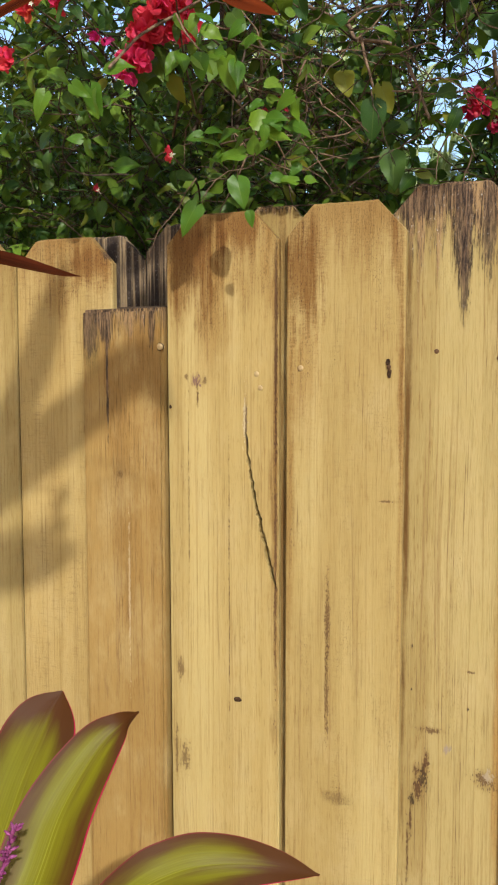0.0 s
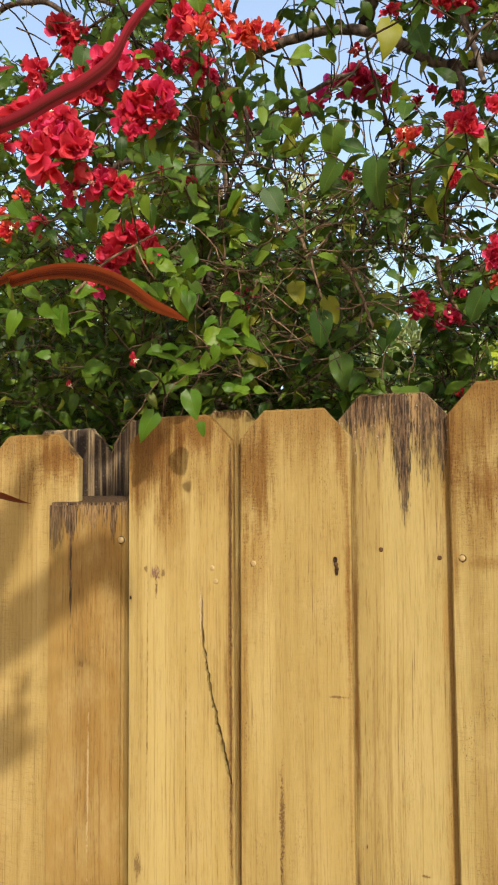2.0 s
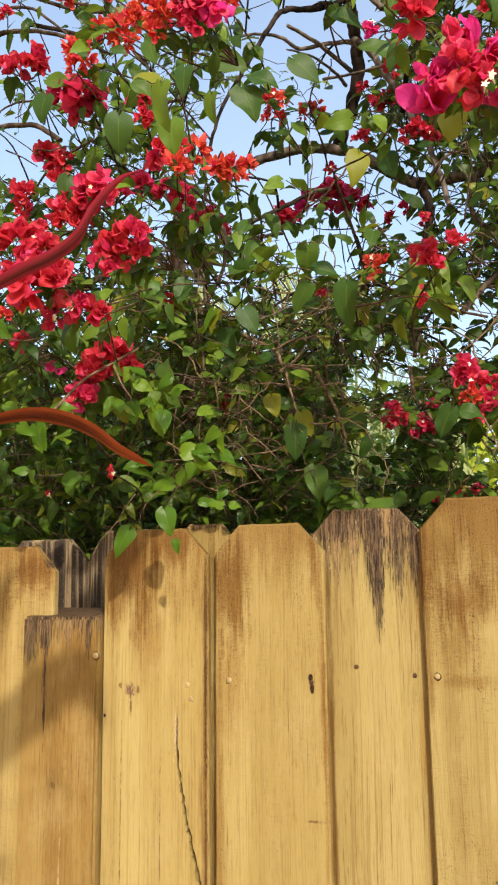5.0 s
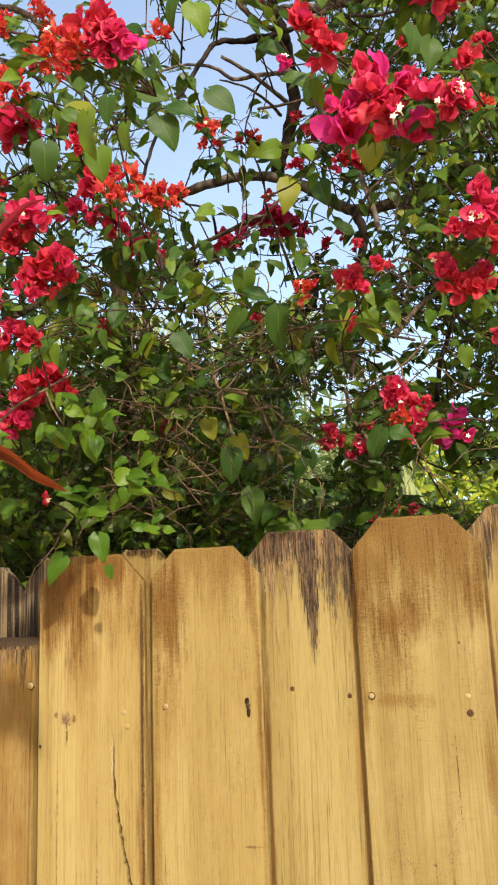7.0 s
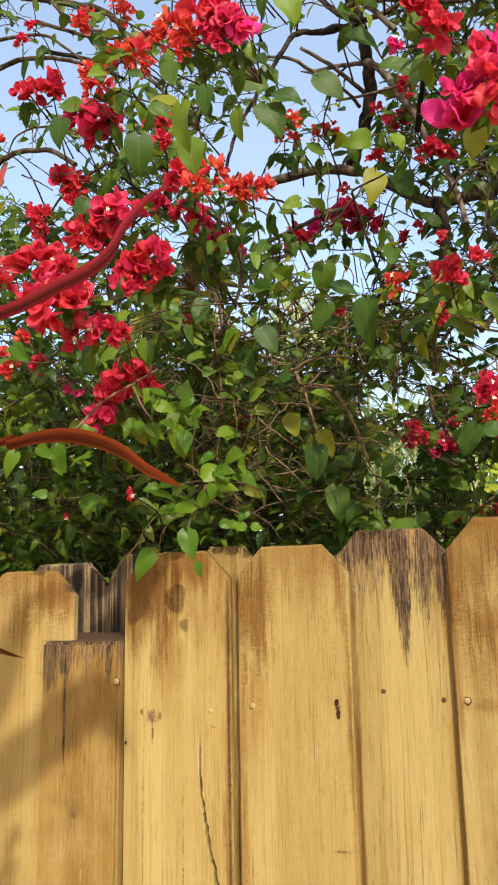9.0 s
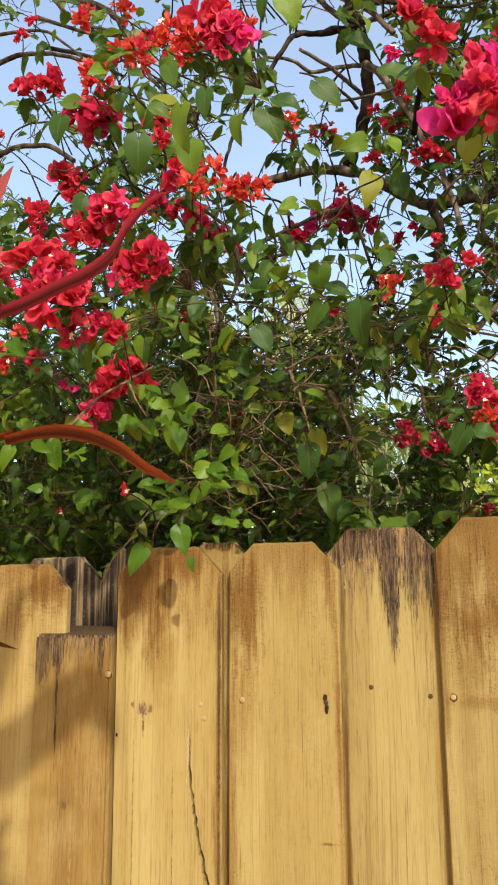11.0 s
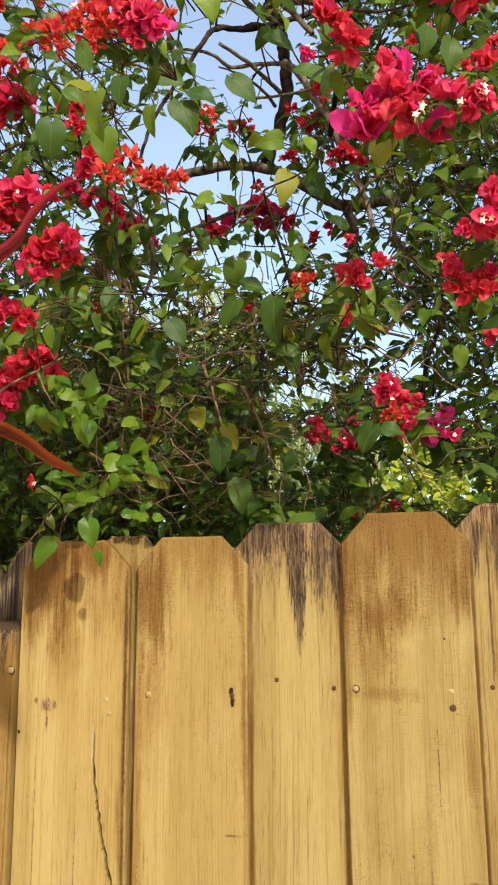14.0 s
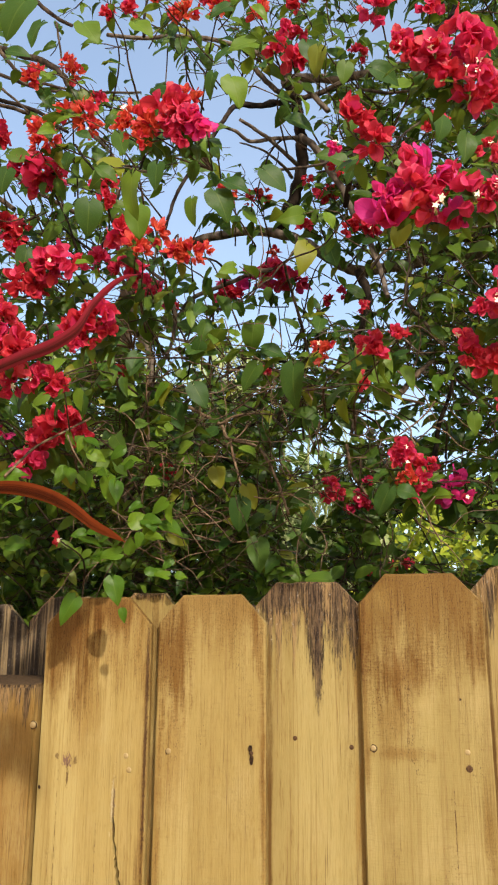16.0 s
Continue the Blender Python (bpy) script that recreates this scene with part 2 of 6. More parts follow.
def leafy(name, a, b, vein, rough=0.42, through_light=0.35, by="random", yellow=0.1):
    """Leaf blade: green that varies from leaf to leaf, pale midrib, some light let through."""
    m = Nodes(name, rough)
    uv = m.add("ShaderNodeUVMap").outputs[0]
    u, v, _ = m.axes(uv)
    if by == "random":
        r = m.add("ShaderNodeObjectInfo").outputs["Random"]
    else:
        r = m.add("ShaderNodeNewGeometry").outputs["Random Per Island"]
    mott = m.noise(m.coords(), 90.0, 3.0)
    c = m.mix(m.math("POWER", m.math("FRACT", m.math("MULTIPLY", r, 7.7)), 2.1), a, b)
    r2 = m.math("FRACT", m.math("MULTIPLY", r, 17.3))
    c = m.mix(m.math("MULTIPLY", m.span(r2, 1.0 - yellow, 1.0), 0.7), c, (0.24, 0.22, 0.02))
    c = m.mix(m.math("MULTIPLY", m.span(mott, 0.45, 0.75), 0.35), c, b)
    rib = m.math("ABSOLUTE", m.math("SUBTRACT", u, 0.5))
    side = m.math("ABSOLUTE", m.math("SINE", m.math("MULTIPLY", m.math("SUBTRACT", v, m.math("MULTIPLY", rib, 0.9)), 22.0)))
    c = m.mix(m.math("MULTIPLY", m.span(rib, 0.035, 0.0), 0.35), c, vein)
    c = m.mix(m.math("MULTIPLY", m.span(side, 0.16, 0.0), 0.05), c, vein)
    m.colour(c)
    m.bsdf.inputs["Specular IOR Level"].default_value = 0.16
    m.bump(m.math("ADD", m.math("MULTIPLY", side, 0.4), m.span(rib, 0.0, 0.06)), 0.15, 0.001)
    tr = m.add("ShaderNodeBsdfTranslucent")
    m.wire(m.mix(0.4, c, (0.26, 0.32, 0.02)), tr.inputs[0])
    mx = m.add("ShaderNodeMixShader")
    mx.inputs[0].default_value = through_light
    m.wire(m.bsdf.outputs[0], mx.inputs[1])
    m.wire(tr.outputs[0], mx.inputs[2])
    m.wire(mx.outputs[0], m.tree.nodes["Material Output"].inputs[0])
    return m.mat


def papery(name, a, b, vein, through_light=0.4):
    """Thin coloured bracts with a net of veins."""
    m = Nodes(name, 0.55)
    obj = m.add("ShaderNodeObjectInfo").outputs["Random"]
    uv = m.add("ShaderNodeUVMap").outputs[0]
    u, v, _ = m.axes(uv)
    c = m.mix(obj, a, b)
    rib = m.math("ABSOLUTE", m.math("SUBTRACT", u, 0.5))
    side = m.math("ABSOLUTE", m.math("SINE", m.math("MULTIPLY", m.math("SUBTRACT", v, rib), 18.0)))
    c = m.mix(m.math("MULTIPLY", m.math("MAXIMUM", m.span(rib, 0.05, 0.0), m.math("MULTIPLY", m.span(side, 0.2, 0.0), 0.6)), 0.25), c, vein)
    c = m.mix(m.math("MULTIPLY", m.noise(m.coords(), 120.0, 2.0), 0.3), c, b)
    m.colour(c)
    m.bump(side, 0.12, 0.001)
    tr = m.add("ShaderNodeBsdfTranslucent")
    m.wire(c, tr.inputs[0])
    mx = m.add("ShaderNodeMixShader")
    mx.inputs[0].default_value = through_light
    m.wire(m.bsdf.outputs[0], mx.inputs[1])
    m.wire(tr.outputs[0], mx.inputs[2])
    m.wire(mx.outputs[0], m.tree.nodes["Material Output"].inputs[0])
    return m.mat


def plain(name, a, b, scale=30.0, rough=0.7, metal=0.0, bump=0.3, stretch=(1, 1, 1)):
    m = Nodes(name, rough)
    n = m.noise(m.scaled(m.coords(), stretch), scale, 5.0, 0.6)
    m.colour(m.mix(m.span(n, 0.35, 0.68), a, b))
    m.bsdf.inputs["Metallic"].default_value = metal
    m.bump(n, bump, 0.003)
    m.bsdf.inputs["Specular IOR Level"].default_value = 0.5 if metal else 0.12
    return m.mat


BARK = plain("bark", (0.026, 0.018, 0.013), (0.100, 0.072, 0.050), 70.0, 0.85, 0.0, 0.8, (1, 1, 0.35))
TWIG = plain("twig_bark", (0.030, 0.020, 0.013), (0.105, 0.068, 0.040), 140.0, 0.8, 0.0, 0.5)
TAN = plain("dry_twig_bark", (0.095, 0.060, 0.036), (0.190, 0.130, 0.080), 140.0, 0.8, 0.0, 0.5)
GREY_BARK = plain("grey_bark", (0.060, 0.046, 0.037), (0.170, 0.135, 0.105), 70.0, 0.85, 0.0, 0.8, (1, 1, 0.35))
# bark for limbs in shade; the darkness is put into the colour
SHADED_BARK = plain("shaded_bark", (0.010, 0.007, 0.006), (0.038, 0.026, 0.019), 70.0, 0.85, 0.0, 0.8, (1, 1, 0.35))
STALK = plain("green_stalk", (0.10, 0.12, 0.03), (0.16, 0.15, 0.05), 90.0, 0.6, 0.0, 0.2)
LEAF = leafy("leaf_green", (0.020, 0.058, 0.012), (0.125, 0.200, 0.018), (0.17, 0.22, 0.04), 0.46, 0.32)
LEAF_YOUNG = leafy("young_leaf_green", (0.045, 0.115, 0.010), (0.125, 0.210, 0.015), (0.15, 0.22, 0.03), 0.36, 0.42, "random", 0.02)
LEAF_MASS = leafy("leaf_mass_green", (0.016, 0.048, 0.009), (0.120, 0.195, 0.020), (0.17, 0.21, 0.03), 0.36, 0.40, "island", 0.13)
BRACT_RED = papery("bract_red", (0.56, 0.022, 0.058), (0.62, 0.040, 0.056), (0.34, 0.008, 0.03), 0.5)
BRACT_PINK = papery("bract_crimson", (0.60, 0.026, 0.125), (0.66, 0.038, 0.100), (0.34, 0.006, 0.08), 0.5)
BRACT_MAGENTA = papery("bract_magenta", (0.70, 0.036, 0.31), (0.76, 0.042, 0.22), (0.32, 0.006, 0.17), 0.5)
BRACT_ORANGE = papery("bract_orange", (0.72, 0.125, 0.060), (0.66, 0.078, 0.052), (0.38, 0.02, 0.015), 0.5)
FLORET = plain("floret_cream", (0.80, 0.76, 0.55), (0.85, 0.82, 0.68), 200.0, 0.6, 0.0, 0.1)
NAIL = plain("nail_zinc", (0.30, 0.22, 0.095), (0.24, 0.17, 0.075), 300.0, 0.5, 0.2, 0.2)
RUST = plain("nail_rust", (0.040, 0.022, 0.012), (0.085, 0.045, 0.020), 300.0, 0.9, 0.0, 0.4)
PIT = plain("knot_black", (0.014, 0.008, 0.004), (0.055, 0.030, 0.014), 400.0, 0.95, 0.0, 0.8)


# ---- building blocks ----
def part(name, bm, material, parent, label=""):
    """Links a bmesh as one mesh object under a thing or a part."""
    me = bpy.data.meshes.new(name)
    bm.to_mesh(me)
    bm.free()
    me.materials.append(material)
    ob = new(name, me)
    ob.parent = parent
    return tagged(ob, label) if label else ob


def empty(name, at, label, category, group=""):
    ob = new(name)
    ob.location = at
    return tagged(ob, label, category, group)


def smooth(bm):
    for f in bm.faces:
        f.smooth = True
    return bm


def tube(bm, path, radii, sides=6):
    """A round limb along a line of points."""
    rings = []
    n = len(path)
    side = Vector((0.31, 0.95, 0.1)).normalized()
    for i, p in enumerate(path):
        d = (path[min(i + 1, n - 1)] - path[max(i - 1, 0)]).normalized()
        side = (side - d * side.dot(d))
        side = side.normalized() if side.length > 1e-4 else d.orthogonal().normalized()
        up = d.cross(side)
        rings.append([bm.verts.new(p + (side * math.cos(a) + up * math.sin(a)) * radii[i]) for a in (2 * math.pi * k / sides for k in range(sides))])
    for a, b in zip(rings, rings[1:]):
        for k in range(sides):
            bm.faces.new((a[k], a[(k + 1) % sides], b[(k + 1) % sides], b[k])).smooth = True
    bm.faces.new(list(reversed(rings[0])))
    bm.faces.new(rings[-1])
    return bm


def bend(points, steps=6):
    """A smooth line through a few points."""
    pts = [Vector(p) for p in points]
    pts = [pts[0] * 2 - pts[1]] + pts + [pts[-1] * 2 - pts[-2]]
    out = []
    for a, b, c, d in zip(pts, pts[1:], pts[2:], pts[3:]):
        for k in range(steps):
            t = k / steps
            out.append(0.5 * (2 * b + (c - a) * t + (2 * a - 5 * b + 4 * c - d) * t * t + (3 * b - a - 3 * c + d) * t ** 3))
    return out + [pts[-2]]


def blade(bm, m, length, width, fold, droop, curl=0.0, rows=6, shape=0.42, heart=0.12, wave=0.0, blunt=0.8):
    """One leaf or bract: base at the origin of m, along +Y, face up; folded on its midrib, edges rolled and wavy, tip drooping."""
    uvs = bm.loops.layers.uv.verify()
    grid = []
    for i in range(rows + 1):
        t = i / rows
        w = width * 0.5 * (max(t, 0.0) ** shape) * ((1 - t) ** blunt) * 2.05
        if i == 0:
            w = width * 0.10
        bendz = -droop * length * t * t
        row = []
        for s in (-1, -0.5, 0, 0.5, 1):
            yy = length * t - heart * length * (1 - t) ** 3 * abs(s)
            zz = bendz + fold * w * (1.5 * abs(s) - 0.75 * s * s) + wave * width * math.sin(8 * t + s * 2.1) * abs(s) ** 1.5
            row.append((bm.verts.new(m @ Vector((s * w * (1 - 0.12 * abs(fold) * abs(s)) + curl * 0.12 * length * t * t, yy * (1 - 0.25 * droop * t), zz + curl * s * w * t))), (0.5 + 0.5 * s, t)))
        grid.append(row)
    for a, b in zip(grid, grid[1:]):
        for k in range(4):
            quad = (a[k], a[k + 1], b[k + 1], b[k])
            f = bm.faces.new([q[0] for q in quad])
            f.smooth = True
            for loop, q in zip(f.loops, quad):
                loop[uvs].uv = q[1]
    return bm


def facing(at, direction, up=(0, 0, 1), spin=0.0):
    """A pose whose +Y runs along direction and whose +Z leans towards up."""
    d = Vector(direction).normalized()
    u = Vector(up)
    s = d.cross(u)
    s = s.normalized() if s.length > 1e-3 else d.orthogonal().normalized()
    n = s.cross(d)
    m = Matrix((s, d, n)).transposed().to_4x4()
    return Matrix.Translation(at) @ m @ Matrix.Rotation(spin, 4, "Y")
# bract clusters: colour, place, radius
TOP = (
    ("O", 0.174, -0.470, 2.123, 0.0136), ("O", 0.187, -0.470, 2.114, 0.0135), ("O", 0.182, -0.470, 2.105, 0.0093), ("R", 0.198, -0.470, 2.131, 0.0155),
    ("R", 0.210, -0.470, 2.122, 0.0144), ("P", 0.220, -0.470, 2.110, 0.0142), ("M", 0.227, -0.470, 2.108, 0.0111), ("P", 0.213, -0.470, 2.101, 0.0102),
    ("P", 0.206, -0.470, 2.111, 0.0113), ("O", 0.165, -0.470, 2.117, 0.0094),
)
UPPER_LEFT = (
    ("O", -0.176, 0.000, 2.490, 0.0260), ("O", -0.183, 0.000, 2.469, 0.0162), ("O", -0.162, 0.000, 2.475, 0.0193), ("O", -0.086, -0.030, 2.480, 0.0267),
    ("O", -0.079, -0.030, 2.458, 0.0153), ("O", -0.148, 0.020, 2.529, 0.0219), ("O", -0.256, 0.100, 2.676, 0.0245), ("O", -0.187, 0.100, 2.676, 0.0192),
    ("P", -0.249, 0.080, 2.481, 0.0257), ("P", -0.218, 0.080, 2.473, 0.0348), ("P", -0.191, 0.080, 2.466, 0.0230), ("P", -0.228, 0.080, 2.456, 0.0209),
    ("R", -0.351, 0.100, 2.572, 0.0247), ("R", -0.321, 0.100, 2.573, 0.0270), ("R", -0.380, 0.100, 2.579, 0.0174), ("R", -0.045, -0.050, 2.350, 0.0166),
    ("R", -0.042, -0.050, 2.329, 0.0136),
)
FAR_LEFT = (
    ("R", -0.290, 0.100, 2.389, 0.0284), ("R", -0.258, 0.100, 2.382, 0.0164), ("R", -0.271, 0.100, 2.360, 0.0164), ("R", -0.334, 0.100, 2.343, 0.0214),
    ("R", -0.333, 0.100, 2.315, 0.0142), ("P", -0.143, -0.000, 2.268, 0.0268), ("P", -0.112, 0.000, 2.258, 0.0204), ("P", -0.161, 0.000, 2.258, 0.0187),
    ("R", -0.199, 0.020, 2.246, 0.0276), ("R", -0.182, 0.020, 2.231, 0.0211), ("O", -0.467, 0.150, 2.535, 0.0183), ("R", -0.440, 0.200, 2.802, 0.0111),
    ("R", -0.460, 0.200, 2.772, 0.0139), ("R", -0.266, 0.050, 2.251, 0.0155), ("R", -0.188, -0.100, 2.152, 0.0321), ("R", -0.158, -0.100, 2.145, 0.0205),
    ("R", -0.344, 0.000, 2.142, 0.0149), ("R", -0.365, 0.050, 2.214, 0.0202),
)
RED_LEFT = (
    ("P", 0.033, -0.280, 2.031, 0.0162), ("R", 0.049, -0.280, 2.037, 0.0175), ("R", 0.068, -0.280, 2.047, 0.0182), ("R", 0.069, -0.270, 2.036, 0.0120),
    ("P", 0.042, -0.280, 2.021, 0.0098), ("R", 0.053, -0.270, 2.032, 0.0127), ("R", -0.108, -0.200, 2.049, 0.0277), ("R", -0.076, -0.200, 2.052, 0.0258),
    ("P", -0.092, -0.200, 2.067, 0.0195), ("R", -0.062, -0.200, 2.062, 0.0113), ("R", -0.122, -0.200, 2.065, 0.0164), ("F", -0.103, -0.150, 2.030, 0.0170),
    ("F", -0.070, -0.150, 2.035, 0.0186), ("R", -0.049, -0.150, 2.026, 0.0167), ("R", -0.044, -0.140, 2.032, 0.0118),
)
LOW_LEFT = (
    ("R", -0.128, 0.010, 2.029, 0.0278), ("R", -0.142, 0.010, 2.008, 0.0248), ("P", -0.161, 0.010, 1.980, 0.0219), ("M", -0.172, 0.010, 1.972, 0.0149),
    ("R", -0.085, 0.010, 2.010, 0.0176), ("R", -0.106, 0.010, 2.030, 0.0178), ("R", -0.157, 0.010, 2.000, 0.0179), ("R", -0.111, 0.020, 2.008, 0.0159),
    ("O", -0.245, -0.050, 2.079, 0.0139), ("O", -0.334, 0.000, 2.089, 0.0191), ("O", -0.299, -0.000, 2.055, 0.0209), ("R", -0.256, 0.000, 2.058, 0.0144),
    ("R", -0.334, 0.000, 1.997, 0.0167), ("M", -0.232, 0.050, 2.027, 0.0127),
)
MIDDLE_LEFT = (
    ("R", -0.033, -0.020, 2.290, 0.0218), ("O", -0.004, -0.030, 2.261, 0.0213), ("O", 0.023, -0.020, 2.284, 0.0195), ("O", 0.002, -0.020, 2.255, 0.0156),
    ("O", 0.052, -0.030, 2.248, 0.0218), ("O", 0.075, -0.030, 2.242, 0.0198), ("O", 0.092, -0.020, 2.246, 0.0151), ("O", 0.061, -0.020, 2.238, 0.0134),
    ("R", -0.017, 0.000, 2.308, 0.0141), ("P", -0.094, 0.050, 2.291, 0.0192), ("P", -0.058, 0.050, 2.273, 0.0168), ("P", -0.033, 0.050, 2.257, 0.0208),
    ("P", -0.024, 0.050, 2.247, 0.0145), ("P", -0.135, 0.350, 2.369, 0.0228), ("P", -0.110, 0.350, 2.365, 0.0240), ("R", -0.086, 0.350, 2.348, 0.0133),
    ("R", -0.146, 0.350, 2.354, 0.0148),
)
MIDDLE = (
    ("O", 0.006, 0.430, 2.631, 0.0170), ("O", -0.017, 0.430, 2.617, 0.0156), ("O", -0.000, 0.430, 2.594, 0.0156), ("O", -0.028, 0.430, 2.597, 0.0128),
    ("O", 0.028, 0.550, 2.677, 0.0228), ("O", 0.070, 0.450, 2.612, 0.0184), ("O", 0.042, 0.450, 2.604, 0.0128), ("P", -0.120, 0.850, 2.603, 0.0342),
    ("R", -0.096, 0.850, 2.588, 0.0233), ("M", -0.061, 0.850, 2.627, 0.0322), ("P", -0.023, 0.850, 2.627, 0.0356), ("P", 0.001, 0.850, 2.645, 0.0320),
    ("P", 0.023, 0.850, 2.619, 0.0353), ("P", 0.055, 0.850, 2.602, 0.0368), ("O", 0.060, 0.600, 2.563, 0.0169),
)
MIDDLE_RIGHT = (
    ("R", 0.201, 0.400, 2.562, 0.0226), ("R", 0.212, 0.400, 2.571, 0.0159), ("R", 0.166, 0.400, 2.607, 0.0108), ("R", 0.236, 0.300, 2.562, 0.0185),
    ("R", 0.255, 0.300, 2.433, 0.0169), ("R", 0.276, 0.300, 2.439, 0.0180), ("R", 0.296, 0.300, 2.426, 0.0143), ("R", 0.159, 0.400, 2.506, 0.0159),
    ("R", 0.318, -0.090, 2.069, 0.0159), ("R", 0.323, -0.090, 2.053, 0.0142), ("P", 0.312, -0.090, 2.066, 0.0111), ("R", 0.348, -0.080, 2.079, 0.0135),
    ("O", 0.252, 0.000, 2.096, 0.0178), ("O", 0.244, 0.000, 2.104, 0.0125), ("R", 0.290, 0.100, 2.081, 0.0106), ("R", 0.281, 0.100, 2.097, 0.0087),
    ("R", 0.125, 0.200, 2.148, 0.0099),
)
NEAR_RIGHT = (
    ("R", 0.325, -0.360, 2.173, 0.0164), ("R", 0.338, -0.360, 2.168, 0.0128), ("R", 0.349, -0.360, 2.150, 0.0161), ("M", 0.316, -0.360, 2.149, 0.0070),
    ("P", 0.371, -0.350, 2.125, 0.0174), ("M", 0.393, -0.350, 2.116, 0.0184), ("P", 0.378, -0.360, 2.100, 0.0170), ("M", 0.357, -0.350, 2.105, 0.0139),
    ("P", 0.412, -0.350, 2.105, 0.0159), ("P", 0.428, -0.350, 2.093, 0.0169), ("P", 0.443, -0.350, 2.086, 0.0145), ("F", 0.396, -0.350, 2.085, 0.0159),
    ("M", 0.410, -0.320, 2.086, 0.0154), ("M", 0.355, -0.320, 2.094, 0.0250), ("M", 0.366, -0.300, 2.113, 0.0124), ("P", 0.383, -0.350, 2.091, 0.0137),
    ("F", 0.445, -0.360, 2.091, 0.0088),
)
FAR_RIGHT = (
    ("F", 0.452, -0.240, 2.047, 0.0193), ("R", 0.460, -0.240, 2.026, 0.0166), ("P", 0.435, -0.240, 2.037, 0.0103), ("P", 0.465, -0.240, 2.065, 0.0167),
    ("P", 0.416, -0.200, 2.019, 0.0150), ("R", 0.425, -0.200, 2.004, 0.0135), ("R", 0.443, -0.200, 1.994, 0.0174), ("P", 0.453, -0.200, 2.009, 0.0121),
    ("R", 0.481, 0.100, 2.046, 0.0186), ("R", 0.458, -0.300, 2.154, 0.0133), ("O", 0.471, -0.200, 2.176, 0.0097), ("R", 0.474, -0.200, 2.244, 0.0098),
)
LOW_RIGHT = (
    ("P", 0.342, 0.090, 1.985, 0.0184), ("P", 0.335, 0.090, 1.975, 0.0148), ("R", 0.352, 0.090, 1.963, 0.0147), ("R", 0.374, 0.090, 1.963, 0.0109),
    ("P", 0.364, 0.090, 1.941, 0.0136), ("O", 0.349, 0.080, 1.946, 0.0127), ("O", 0.333, 0.090, 1.946, 0.0101), ("P", 0.350, 0.090, 1.917, 0.0100),
    ("M", 0.403, 0.200, 1.948, 0.0224), ("M", 0.417, 0.200, 1.933, 0.0142), ("R", 0.212, 0.300, 1.975, 0.0181), ("R", 0.224, 0.300, 1.965, 0.0124),
    ("F", 0.250, 0.330, 1.957, 0.0195), ("R", 0.263, 0.330, 1.954, 0.0137), ("P", 0.274, 0.300, 1.986, 0.0101), ("R", -0.133, 0.450, 2.045, 0.0192),
    ("R", -0.114, 0.450, 2.051, 0.0150),
)
SMALL = (
    ("S", -0.121, 0.030, 1.869, 0.0098), ("S", -0.265, 0.100, 1.851, 0.0086),
    ("R", 0.302, 0.400, 1.858, 0.0105), ("R", 0.326, 0.400, 1.863, 0.0105), ("P", 0.205, 0.600, 2.455, 0.0133), ("R", 0.175, 0.600, 2.438, 0.0133),
    ("R", 0.274, 0.300, 2.288, 0.0117), ("R", -0.073, 0.100, 2.130, 0.0107), ("R", -0.089, 0.050, 2.130, 0.0103), ("R", 0.257, 0.400, 1.851, 0.0105),
)
TOP_RIGHT = (
    ("F", 0.371, -0.300, 2.287, 0.0156), ("R", 0.381, -0.300, 2.275, 0.0155), ("P", 0.399, -0.300, 2.268, 0.0209), ("F", 0.404, -0.320, 2.262, 0.0163),
    ("P", 0.429, -0.300, 2.287, 0.0209), ("R", 0.413, -0.300, 2.247, 0.0179), ("P", 0.443, -0.300, 2.272, 0.0193), ("F", 0.438, -0.320, 2.233, 0.0173),
    ("R", 0.433, -0.300, 2.222, 0.0177), ("R", 0.450, -0.300, 2.222, 0.0162), ("P", 0.339, -0.100, 2.519, 0.0206), ("P", 0.406, -0.100, 2.505, 0.0166),
    ("R", 0.205, 0.100, 2.622, 0.0255), ("R", 0.168, 0.100, 2.654, 0.0188), ("P", 0.182, 0.100, 2.690, 0.0141), ("O", 0.138, 0.100, 2.732, 0.0215),
    ("R", 0.192, 0.150, 2.708, 0.0171),
)
TOP_LEFT = (
    ("O", 0.015, 0.100, 2.749, 0.0270), ("O", -0.006, 0.100, 2.755, 0.0172), ("O", -0.037, 0.100, 2.788, 0.0199), ("O", -0.197, 0.100, 2.698, 0.0176),
    ("O", -0.258, 0.100, 2.687, 0.0190), ("O", 0.041, 0.050, 2.546, 0.0227), ("R", -0.135, 0.100, 2.611, 0.0147), ("O", 0.092, 0.100, 2.415, 0.0159),
    ("O", 0.068, 0.100, 2.754, 0.0219), ("R", -0.104, 0.150, 2.829, 0.0184), ("R", -0.153, 0.150, 2.833, 0.0159), ("P", 0.058, 0.100, 2.773, 0.0171),
    ("R", 0.280, 0.300, 2.788, 0.0162), ("R", 0.210, 0.100, 2.732, 0.0213), ("R", 0.460, -0.100, 2.296, 0.0121), ("R", 0.403, -0.100, 2.335, 0.0159),
)
